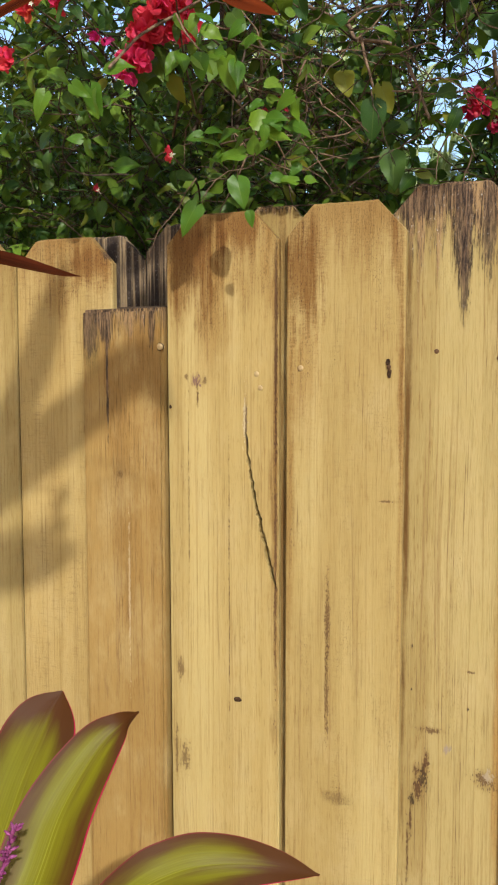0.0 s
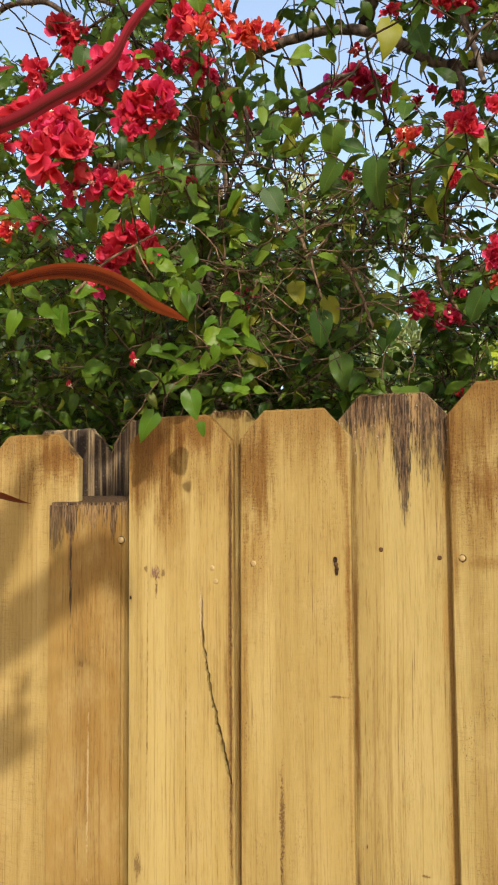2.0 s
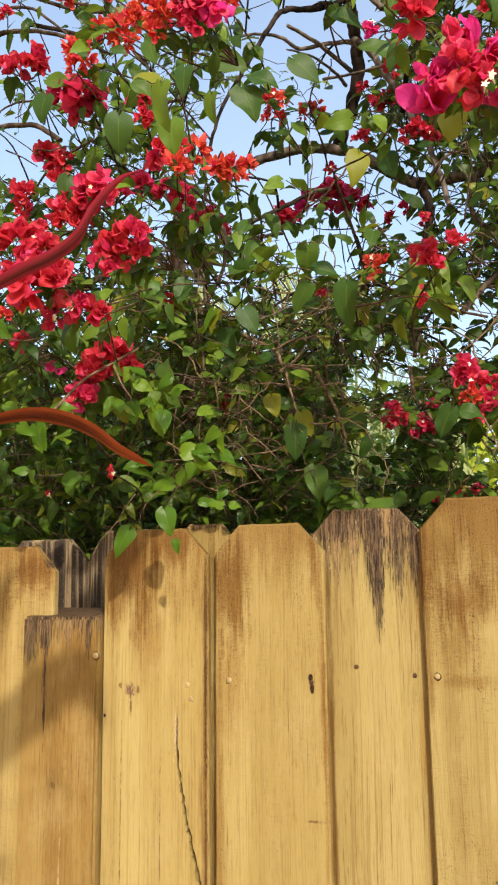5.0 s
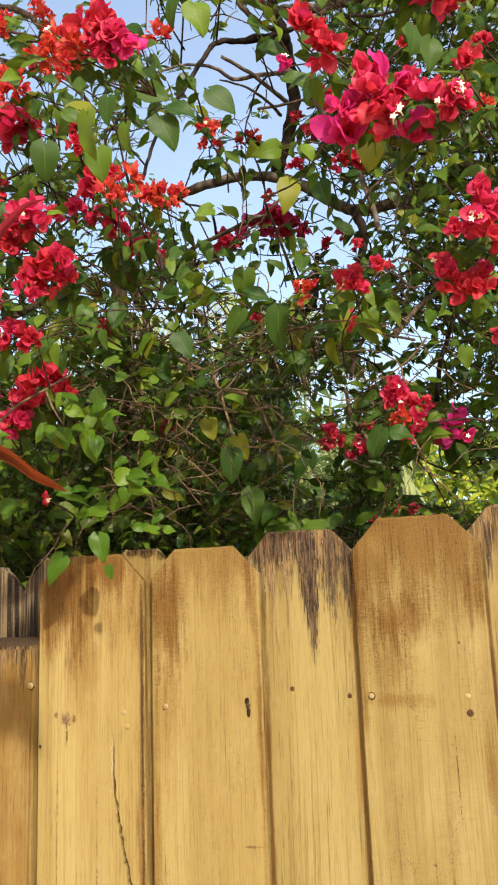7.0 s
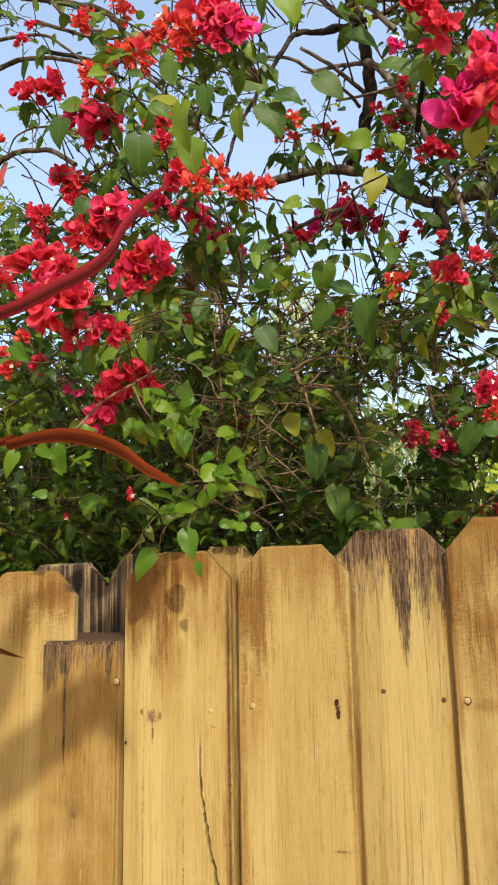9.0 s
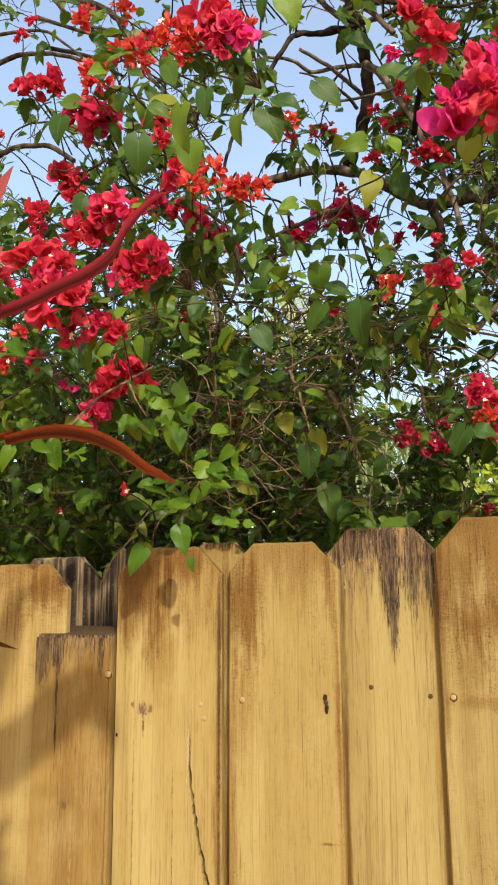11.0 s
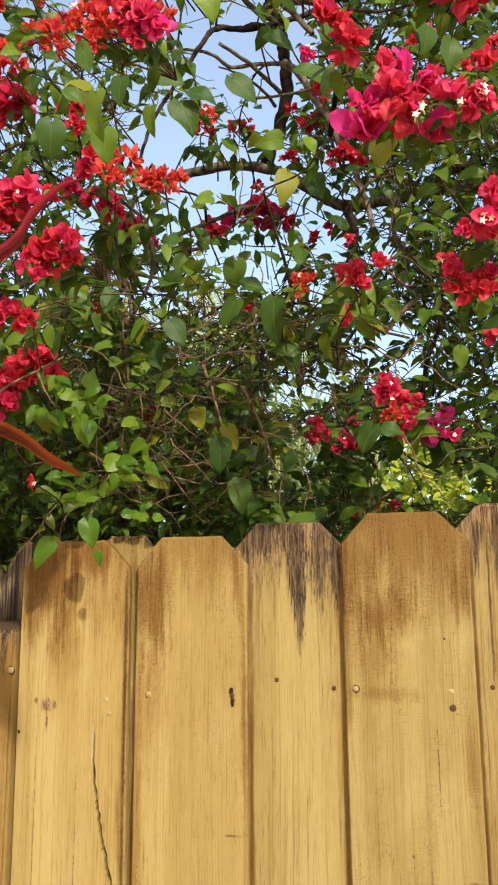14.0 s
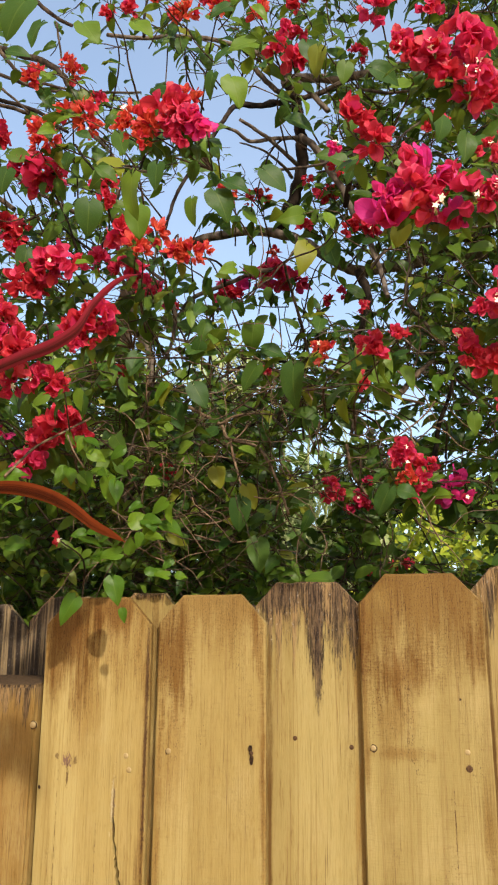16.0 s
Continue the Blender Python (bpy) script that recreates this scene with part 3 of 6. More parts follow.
# single broad leaves: place, length, slant
BROAD_HIGH = (
    (0.031, -0.250, 2.178, 0.038, -92), (0.077, -0.250, 2.198, 0.049, -97), (0.068, -0.200, 2.196, 0.038, -85), (0.126, -0.300, 2.185, 0.029, -95), (0.234, -0.380, 2.111, 0.023, -22),
    (0.220, -0.380, 2.095, 0.030, -62), (0.214, -0.450, 2.050, 0.022, -95), (0.265, -0.370, 2.118, 0.027, -42), (-0.238, 0.050, 2.489, 0.041, -15), (-0.252, 0.020, 2.432, 0.042, -100),
    (-0.190, 0.000, 2.273, 0.045, -95), (0.177, -0.300, 2.192, 0.028, -20), (-0.185, 0.100, 2.402, 0.032, -80), (-0.016, -0.100, 2.332, 0.029, -30), (-0.123, -0.020, 2.420, 0.026, -110),
    (-0.107, -0.020, 2.403, 0.021, -75), (0.043, -0.200, 2.302, 0.029, -75), (-0.079, -0.050, 2.435, 0.024, -25),
)
BROAD_UPPER = (
    (-0.119, -0.200, 2.518, 0.059, -120), (-0.086, -0.200, 2.486, 0.040, -110), (-0.006, -0.200, 2.470, 0.038, -50), (-0.228, 0.000, 2.645, 0.037, -10), (-0.060, 0.100, 2.741, 0.043, -40),
    (0.170, -0.150, 2.390, 0.041, -70), (0.134, -0.150, 2.405, 0.032, -110), (-0.021, 0.100, 2.607, 0.037, -35), (-0.017, 0.000, 2.507, 0.026, -60), (0.006, 0.100, 2.695, 0.029, -95),
    (0.133, -0.100, 2.491, 0.027, -150), (0.242, 0.000, 2.551, 0.041, -65), (0.246, 0.000, 2.536, 0.043, -100), (0.177, 0.100, 2.656, 0.036, -75), (0.310, -0.200, 2.313, 0.025, 160),
    (0.357, -0.200, 2.341, 0.039, -15), (0.275, 0.100, 2.590, 0.035, -100), (0.427, -0.300, 2.169, 0.028, -95), (0.322, -0.300, 2.210, 0.019, -110),
)
BROAD_RIGHT = (
    (0.209, 0.100, 2.285, 0.052, -95), (0.224, 0.300, 2.389, 0.045, -75), (0.322, -0.300, 2.162, 0.026, -120), (0.288, -0.200, 2.249, 0.030, 160), (0.361, -0.200, 2.156, 0.044, -105),
    (0.199, 0.040, 2.069, 0.062, -95), (0.137, 0.050, 2.087, 0.041, -125), (0.174, 0.060, 2.126, 0.035, -15), (0.081, 0.300, 2.245, 0.051, -100), (0.203, 0.100, 2.049, 0.034, 175),
    (0.209, 0.150, 2.047, 0.028, -80), (0.237, 0.430, 2.122, 0.058, -40), (0.313, 0.060, 1.909, 0.037, -120), (0.349, 0.060, 1.922, 0.029, -8), (0.307, 0.080, 1.950, 0.025, -150),
    (0.321, 0.050, 2.071, 0.032, -70), (0.431, 0.000, 1.988, 0.026, -90), (0.303, -0.050, 2.071, 0.026, -100),
)
BROAD_MID = (
    (0.134, 0.130, 1.852, 0.049, -82), (0.128, 0.200, 1.840, 0.046, -110), (0.113, 0.100, 1.903, 0.047, -95), (0.129, 0.100, 1.928, 0.034, -70), (0.067, 0.150, 1.971, 0.033, -75),
    (0.013, 0.050, 2.072, 0.033, -120), (0.069, 0.050, 2.065, 0.038, -60), (0.026, 0.080, 2.044, 0.042, -70), (0.144, 0.200, 1.924, 0.032, -10), (0.162, 0.200, 1.948, 0.040, -95),
    (0.215, 0.120, 1.820, 0.033, 170), (0.064, 0.100, 2.025, 0.028, -160), (-0.033, 0.050, 2.120, 0.035, -100), (-0.052, 0.000, 2.101, 0.034, -80), (-0.143, -0.050, 2.028, 0.026, -100),
    (-0.073, 0.000, 2.124, 0.025, -30),
)
BROAD_LOW = (
    (-0.072, -0.080, 1.930, 0.028, -115), (-0.027, -0.100, 1.914, 0.028, -95), (0.004, -0.100, 1.902, 0.042, -82), (-0.009, -0.100, 1.948, 0.025, -20), (-0.041, -0.090, 1.965, 0.021, -110),
    (-0.155, -0.100, 1.891, 0.035, -80), (0.020, -0.020, 1.884, 0.035, 10), (0.011, -0.020, 1.853, 0.024, -140), (0.039, -0.020, 1.862, 0.026, -8), (-0.014, -0.060, 1.836, 0.036, -175),
    (0.016, -0.060, 1.851, 0.024, 100), (-0.055, -0.075, 1.766, 0.043, -118), (0.013, -0.085, 1.787, 0.036, -72), (0.024, -0.085, 1.760, 0.019, -80), (0.042, -0.020, 1.816, 0.022, 165),
    (0.074, -0.020, 1.813, 0.018, 0),
)
BROAD_EDGE = (
    (-0.212, -0.120, 1.891, 0.037, -110), (-0.151, -0.100, 1.894, 0.037, -70), (-0.227, -0.080, 2.044, 0.037, -50), (-0.113, -0.100, 2.009, 0.027, -80), (-0.045, -0.020, 2.092, 0.040, -90),
    (-0.190, 0.050, 1.869, 0.035, 10), (0.005, 0.000, 1.880, 0.025, -120), (-0.226, -0.050, 1.948, 0.027, -30), (0.389, 0.100, 2.076, 0.026, -110), (0.038, -0.020, 1.817, 0.024, -10),
    (0.006, 0.050, 2.073, 0.034, -120), (-0.085, 0.100, 2.113, 0.030, 0),
)
# limbs: line, thickness at both ends
LIMB = ((-0.226, 0.680, 2.631), (-0.142, 0.671, 2.654), (-0.021, 0.662, 2.657), (0.051, 0.653, 2.639), (0.115, 0.644, 2.606), (0.182, 0.636, 2.549), (0.235, 0.627, 2.515), (0.299, 0.618, 2.509), (0.390, 0.609, 2.514), (0.509, 0.600, 2.517))
FORK = ((0.055, 0.680, 2.648), (0.072, 0.654, 2.677), (0.102, 0.629, 2.725), (0.122, 0.603, 2.786), (0.123, 0.577, 2.835), (0.119, 0.551, 2.891), (0.106, 0.526, 2.935), (0.108, 0.500, 2.980))
CROWN_LIMB = ((0.098, 0.500, 2.907), (0.136, 0.492, 2.910), (0.198, 0.483, 2.890), (0.258, 0.475, 2.881), (0.328, 0.467, 2.878), (0.441, 0.458, 2.879), (0.560, 0.450, 2.889))
LONG_TWIG = ((0.140, 0.420, 2.779), (0.107, 0.380, 2.774), (0.084, 0.340, 2.739), (0.051, 0.300, 2.717), (0.041, 0.260, 2.666), (0.024, 0.220, 2.594), (0.012, 0.180, 2.525), (-0.008, 0.140, 2.441), (-0.011, 0.100, 2.353))
SIDE_TWIG = ((0.146, 0.420, 2.714), (0.110, 0.376, 2.688), (0.068, 0.332, 2.660), (0.044, 0.288, 2.659), (0.007, 0.244, 2.642), (-0.028, 0.200, 2.605))
LOW_SIDE = ((0.132, 0.420, 2.627), (0.129, 0.347, 2.607), (0.107, 0.273, 2.595), (0.083, 0.200, 2.565))
PALE_LIMB = ((0.150, 0.420, 2.716), (0.184, 0.399, 2.669), (0.205, 0.377, 2.616), (0.238, 0.356, 2.547), (0.260, 0.335, 2.481), (0.282, 0.314, 2.436), (0.294, 0.292, 2.390), (0.308, 0.271, 2.333), (0.319, 0.250, 2.279))
DARK_STUB = ((0.277, 0.200, 2.512), (0.263, 0.250, 2.500), (0.249, 0.300, 2.479))
TOP_FORK = ((0.056, 0.420, 2.893), (0.084, 0.416, 2.850), (0.111, 0.412, 2.818), (0.146, 0.408, 2.797), (0.187, 0.404, 2.794), (0.251, 0.400, 2.816))
RISING = ((-0.210, 0.750, 2.497), (-0.179, 0.740, 2.538), (-0.121, 0.730, 2.554), (-0.077, 0.720, 2.562), (-0.008, 0.710, 2.578), (0.033, 0.700, 2.575))
RISING_LOW = ((-0.251, 0.750, 2.488), (-0.196, 0.750, 2.509), (-0.141, 0.750, 2.510), (-0.093, 0.750, 2.511))
CURL = ((-0.019, 0.300, 2.413), (0.001, 0.333, 2.420), (0.008, 0.367, 2.420), (0.004, 0.400, 2.398))
LEFT_TRUNK = ((-0.238, 0.500, 2.463), (-0.256, 0.525, 2.414), (-0.264, 0.550, 2.362), (-0.262, 0.575, 2.270), (-0.264, 0.600, 2.080))
LEFT_LOW = ((-0.188, 0.400, 2.341), (-0.160, 0.400, 2.308), (-0.141, 0.400, 2.266), (-0.138, 0.400, 2.200))
LEFT_CROSS = ((-0.160, 0.400, 2.308), (-0.131, 0.400, 2.309), (-0.086, 0.400, 2.298), (-0.043, 0.400, 2.282))
OLD_WOOD = ((-0.407, 0.300, 2.237), (-0.358, 0.317, 2.263), (-0.308, 0.333, 2.289), (-0.258, 0.350, 2.299))
ARC_A = ((-0.747, 0.350, 2.849), (-0.648, 0.337, 2.849), (-0.552, 0.325, 2.846), (-0.474, 0.312, 2.821), (-0.386, 0.300, 2.774))
ARC_B = ((-0.679, 0.300, 2.892), (-0.541, 0.288, 2.870), (-0.463, 0.275, 2.842), (-0.414, 0.262, 2.797), (-0.354, 0.250, 2.735))
ARC_C = ((-0.485, 0.300, 2.962), (-0.404, 0.283, 2.860), (-0.329, 0.267, 2.806), (-0.253, 0.250, 2.765))
ARC_D = ((-0.578, 0.350, 3.024), (-0.464, 0.330, 2.962), (-0.370, 0.310, 2.901), (-0.312, 0.290, 2.844), (-0.270, 0.270, 2.773), (-0.237, 0.250, 2.729))
ARC_E = ((-0.687, 0.350, 2.606), (-0.614, 0.337, 2.625), (-0.556, 0.325, 2.634), (-0.466, 0.312, 2.611), (-0.399, 0.300, 2.559))
ARC_F = ((-0.259, 0.250, 2.762), (-0.191, 0.200, 2.628), (-0.129, 0.150, 2.542), (-0.095, 0.100, 2.481))
ARC_G = ((-0.147, 0.050, 2.497), (-0.119, 0.033, 2.455), (-0.094, 0.017, 2.420), (-0.083, -0.000, 2.381))
ARC_H = ((-0.447, 0.200, 2.495), (-0.410, 0.200, 2.473), (-0.380, 0.200, 2.451))
ARC_I = ((-0.209, 0.100, 2.455), (-0.182, 0.100, 2.405), (-0.157, 0.100, 2.342))
ARC_J = ((-0.501, 0.300, 2.903), (-0.379, 0.300, 2.834), (-0.302, 0.300, 2.809), (-0.144, 0.300, 2.780))
ARC_K = ((-0.494, 0.300, 2.834), (-0.354, 0.267, 2.752), (-0.290, 0.233, 2.687), (-0.242, 0.200, 2.638))
ARC_L = ((-0.223, 0.300, 2.929), (-0.152, 0.306, 2.912), (-0.094, 0.313, 2.910), (-0.037, 0.319, 2.902), (0.020, 0.325, 2.883), (0.075, 0.331, 2.857), (0.119, 0.338, 2.817), (0.178, 0.344, 2.761), (0.216, 0.350, 2.712))
ARC_M = ((-0.143, 0.300, 2.909), (-0.144, 0.300, 2.956), (-0.139, 0.300, 3.010))
ARC_N = ((-0.347, 0.200, 2.964), (-0.289, 0.200, 2.901), (-0.248, 0.200, 2.870))
ARC_O = ((-0.282, 0.200, 2.885), (-0.269, 0.200, 2.819), (-0.260, 0.200, 2.765))
ARC_P = ((-0.134, 0.400, 3.056), (-0.130, 0.400, 2.969), (-0.132, 0.400, 2.865))
ARC_Q = ((0.024, 0.400, 2.801), (0.077, 0.425, 2.804), (0.143, 0.450, 2.831))
ARC_R = ((0.056, 0.300, 2.686), (0.094, 0.350, 2.678), (0.117, 0.400, 2.675), (0.138, 0.450, 2.673))
ARC_S = ((0.094, 0.400, 2.636), (0.156, 0.367, 2.611), (0.225, 0.333, 2.593), (0.285, 0.300, 2.587))
ARC_T = ((0.283, 0.300, 2.709), (0.345, 0.250, 2.656), (0.397, 0.200, 2.620))
ARC_U = ((0.401, 0.100, 2.635), (0.441, 0.150, 2.702), (0.459, 0.200, 2.800))
ARC_V = ((0.255, 0.450, 2.426), (0.271, 0.433, 2.370), (0.266, 0.417, 2.315), (0.252, 0.400, 2.268))
ARC_W = ((0.354, 0.400, 2.402), (0.344, 0.367, 2.325), (0.371, 0.333, 2.267), (0.405, 0.300, 2.203))
ARC_X = ((0.141, 0.600, 2.305), (0.147, 0.600, 2.340), (0.150, 0.600, 2.375), (0.154, 0.600, 2.420))
ARC_Y = ((0.378, 0.350, 2.026), (0.390, 0.333, 2.086), (0.410, 0.317, 2.134), (0.417, 0.300, 2.183))
DRY = ((-0.003, 0.220, 2.105), (0.053, 0.205, 2.069), (0.072, 0.190, 2.040), (0.118, 0.175, 2.023), (0.139, 0.160, 1.998), (0.162, 0.145, 1.949), (0.177, 0.130, 1.909))
DRY_UP = ((0.054, 0.200, 2.067), (0.081, 0.200, 2.079), (0.112, 0.200, 2.081), (0.147, 0.200, 2.077))
DRY_DOWN = ((0.088, 0.140, 2.026), (0.095, 0.136, 1.995), (0.107, 0.132, 1.953), (0.106, 0.128, 1.925), (0.083, 0.124, 1.903), (0.043, 0.120, 1.897))
LOW_TAN = ((0.033, 0.150, 1.887), (0.075, 0.150, 1.876), (0.116, 0.150, 1.877), (0.148, 0.150, 1.890), (0.173, 0.150, 1.905))
NEAR_LEFT = ((-0.134, -0.100, 1.930), (-0.128, -0.080, 1.952), (-0.116, -0.060, 1.977), (-0.091, -0.040, 1.999), (-0.061, -0.020, 2.023))
NEAR_RISE = ((-0.063, -0.080, 1.984), (-0.047, -0.090, 1.958), (-0.028, -0.100, 1.936))
THIN_UP = ((-0.088, 0.250, 2.186), (-0.085, 0.250, 2.108), (-0.082, 0.250, 2.032), (-0.090, 0.250, 1.959), (-0.095, 0.250, 1.905))
RIGHT_STEM = ((0.235, 0.350, 2.062), (0.242, 0.350, 2.015), (0.262, 0.350, 1.981), (0.265, 0.350, 1.967))


# ---- ground ----
def make_ground():
    bm = bmesh.new()
    n = 40
    for i in range(n + 1):
        for j in range(n + 1):
            u, w = 2 * i / n - 1, 2 * j / n - 1
            x, y = 1500 * u * abs(u) ** 3, 1500 * w * abs(w) ** 3
            bm.verts.new((x, y, 0.03 * noise.noise(Vector((x, y, 0)) * 0.7)))
    bm.verts.ensure_lookup_table()
    for i in range(n):
        for j in range(n):
            k = i * (n + 1) + j
            bm.faces.new((bm.verts[k], bm.verts[k + n + 1], bm.verts[k + n + 2], bm.verts[k + 1])).smooth = True
    # ground out of view, made pale and warm to bounce light onto the boards
    m = Nodes("bounce_sand", 0.95)
    v = m.coords()
    c = m.mix(m.span(m.noise(v, 0.5, 5.0), 0.35, 0.6), (0.52, 0.36, 0.22), (0.42, 0.28, 0.16))
    c = m.mix(m.span(m.noise(v, 40.0, 4.0), 0.4, 0.7), c, (0.36, 0.25, 0.15))
    # unseen leaf-litter bed beyond the boards, dark to cut bounce under the shrub
    yy = m.math("ADD", m.axes(v)[1], m.math("MULTIPLY", m.noise(v, 3.0, 3.0), 0.3))
    c = m.mix(m.span(yy, 0.2, 0.3), c, m.mix(m.noise(v, 30.0, 4.0), (0.035, 0.026, 0.016), (0.09, 0.07, 0.04)))
    m.colour(c)
    m.bump(m.noise(v, 60.0, 4.0), 0.6, 0.02)
    ob = part("ground", bm, m.mat, None, "unseen sandy ground, pale for warm bounce, with a dark bed")
    tagged(ob, category="ground", kind="structure")


make_ground()


def make_bounce_wall():
    """An added wall, out of view, that blocks blue sky and bounces warm light."""
    bm = bmesh.new()
    bmesh.ops.create_cube(bm, size=1.0)
    for v in bm.verts:
        v.co = Vector((-2.0 if v.co.x > 0 else -2.22, -0.12 if v.co.y > 0 else -6.5, 5.2 if v.co.z > 0 else -0.1))
    bmesh.ops.bevel(bm, geom=bm.edges[:], offset=0.01, segments=2, affect="EDGES")
    m = Nodes("cream_plaster", 0.9)
    v = m.coords()
    c = m.mix(m.span(m.noise(v, 2.0, 5.0), 0.35, 0.65), (0.66, 0.49, 0.31), (0.58, 0.42, 0.26))
    m.colour(c)
    m.bump(m.noise(v, 160.0, 4.0), 0.5, 0.004)
    tagged(part("wall_west", bm, m.mat, None, "added unseen cream plaster wall for warm bounce"), category="wall", kind="structure")


make_bounce_wall()

# ---- fence ----
fence = empty("fence", (0, 0, 0), "honey-stained board-on-board timber fence with dog-eared tops", "fence")


def picket(x0, x1, y, top, mat, ear=0.034, thick=0.0112, lean=0.0, seed=0, worn=0.0012, low=0.04, crack=(), notch=None, cup=0.001, step=0.014):
    """One upright board: front face at y, cut corners at the top, cupped and slightly uneven; crack: (x, z, half width) down its line."""
    rnd = random.Random(seed)
    bm = bmesh.new()
    z = low
    levels = []
    while z < top - ear:
        levels.append(z)
        z += 0.12 if z < 0.85 else step
    if notch:
        levels = [q for q in levels if abs(q - notch[1]) > 0.004] + [notch[1] - 0.0004, notch[1] + 0.0004]
        levels.sort()
    levels += [top - ear, top - ear * 0.66, top - ear * 0.33, top - 0.0025, top]
    base = [0.0, 0.012, 0.1, 0.24, 0.38, 0.5, 0.62, 0.76, 0.9, 0.988, 1.0]
    rows = []
    for z in levels:
        cut = max(0.0, (z - (top - ear)) / ear) * ear * 0.93
        a = x0 + lean * (z - top) + cut
        b = x1 + lean * (z - top) - cut
        if notch and z < notch[1]:
            a, b = max(a, notch[0]) if notch[2] > 0 else a, min(b, notch[0]) if notch[2] < 0 else b
        cols = [a + (b - a) * u for u in base]
        deep = [0.0] * len(cols)
        if crack:
            cx = None
            for (xa, za, wa), (xb, zb, wb) in zip(crack, crack[1:]):
                if zb <= z <= za:
                    t = (za - z) / (za - zb)
                    cx, cw = xa + (xb - xa) * t + 0.0022 * noise.noise(Vector((z * 90, 3, 0))) + 0.0018 * noise.noise(Vector((z * 230, 5, 0))), (wa + (wb - wa) * t) * (1.1 + 1.2 * noise.noise(Vector((z * 140, 9, 0))))
            line = cx if cx is not None else (crack[0][0] if z > crack[0][1] else crack[-1][0])
            cw = cw if cx is not None else 0.0005
            cols = [a, a + 0.0015] + [a + (line - a) * u for u in (0.3, 0.6, 0.9)] + [line - cw, line - cw * 0.8, line + cw * 0.8, line + cw]
            cols += [line + (b - line) * u for u in (0.3, 0.7)] + [b - 0.0015, b]
            deep = [0.0] * len(cols)
            if cx is not None:
                deep[6] = deep[7] = 0.0102
        ring = []
        for k, x in enumerate(cols):
            u = (x - x0 - lean * (z - top)) / (x1 - x0)
            yy = y + (0.0 if notch else 1.0) * (cup * (2 * u - 1) ** 2 + 0.0007 * noise.noise(Vector((x * 40 + seed, z * 5, seed))))
            if k in (0, len(cols) - 1):
                yy += 0.0022
            if z == top:
                yy += 0.002
            zz = z
            if z > top - 0.003:
                zz += worn * (noise.noise(Vector((x * 160, seed, 2))) + noise.noise(Vector((x * 500, seed, 5))))
            edge = 0.0006 * noise.noise(Vector((z * 30, seed, k))) if k in (0, len(cols) - 1) else 0
            ring.append(bm.verts.new((x + edge, yy + deep[k], zz)))
        bz = ring[-1].co.z
        for k in (1.0, 0.66, 0.33, 0.0):
            ring.append(bm.verts.new((a + (b - a) * k, y + thick, bz)))
        rows.append(ring)
    n = len(rows[0])
    for a, b in zip(rows, rows[1:]):
        for k in range(n):
            bm.faces.new((a[k], a[(k + 1) % n], b[(k + 1) % n], b[k]))
    bm.faces.new(list(reversed(rows[0])))
    bm.faces.new(rows[-1])
    bmesh.ops.recalc_face_normals(bm, faces=bm.faces)
    return part("picket", bm, mat, fence)


def hole(x, z, y, parent, rx, rz, seed=0, mat=PIT):
    """A dark knot hole or gouge: a shallow ragged dish just proud of the face."""
    bm = bmesh.new()
    c = bm.verts.new((x, y - 0.0009, z))
    ring = []
    for k in range(14):
        a = 2 * math.pi * k / 14
        q = 1 + 0.35 * noise.noise(Vector((math.cos(a) * 1.5, math.sin(a) * 1.5, seed)))
        ring.append(bm.verts.new((x + rx * q * math.cos(a), y - 0.0006, z + rz * q * math.sin(a))))
    for k in range(14):
        bm.faces.new((c, ring[(k + 1) % 14], ring[k]))
    return part("hole", bm, mat, parent, "dark ragged hole")


def nail(x, z, y, parent, mat=NAIL, r=0.0033, proud=0.001):
    bm = bmesh.new()
    rings = []
    for rr, yy in ((r, 0.004), (r, -proud * 0.4), (r * 0.8, -proud), (r * 0.3, -proud * 1.1)):
        rings.append([bm.verts.new((x + rr * math.cos(a), y + yy, z + rr * math.sin(a))) for a in (2 * math.pi * k / 10 for k in range(10))])
    for a, b in zip(rings, rings[1:]):
        for k in range(10):
            bm.faces.new((a[k], a[(k + 1) % 10], b[(k + 1) % 10], b[k])).smooth = True
    bm.faces.new(rings[-1])
    bmesh.ops.recalc_face_normals(bm, faces=bm.faces)
    if mat is NAIL:
        hole(x + 0.0003, z - 0.0003, y + 0.0004, parent, r * 1.20, r * 1.18, x * 50)
    return part("nail", bm, mat, parent)


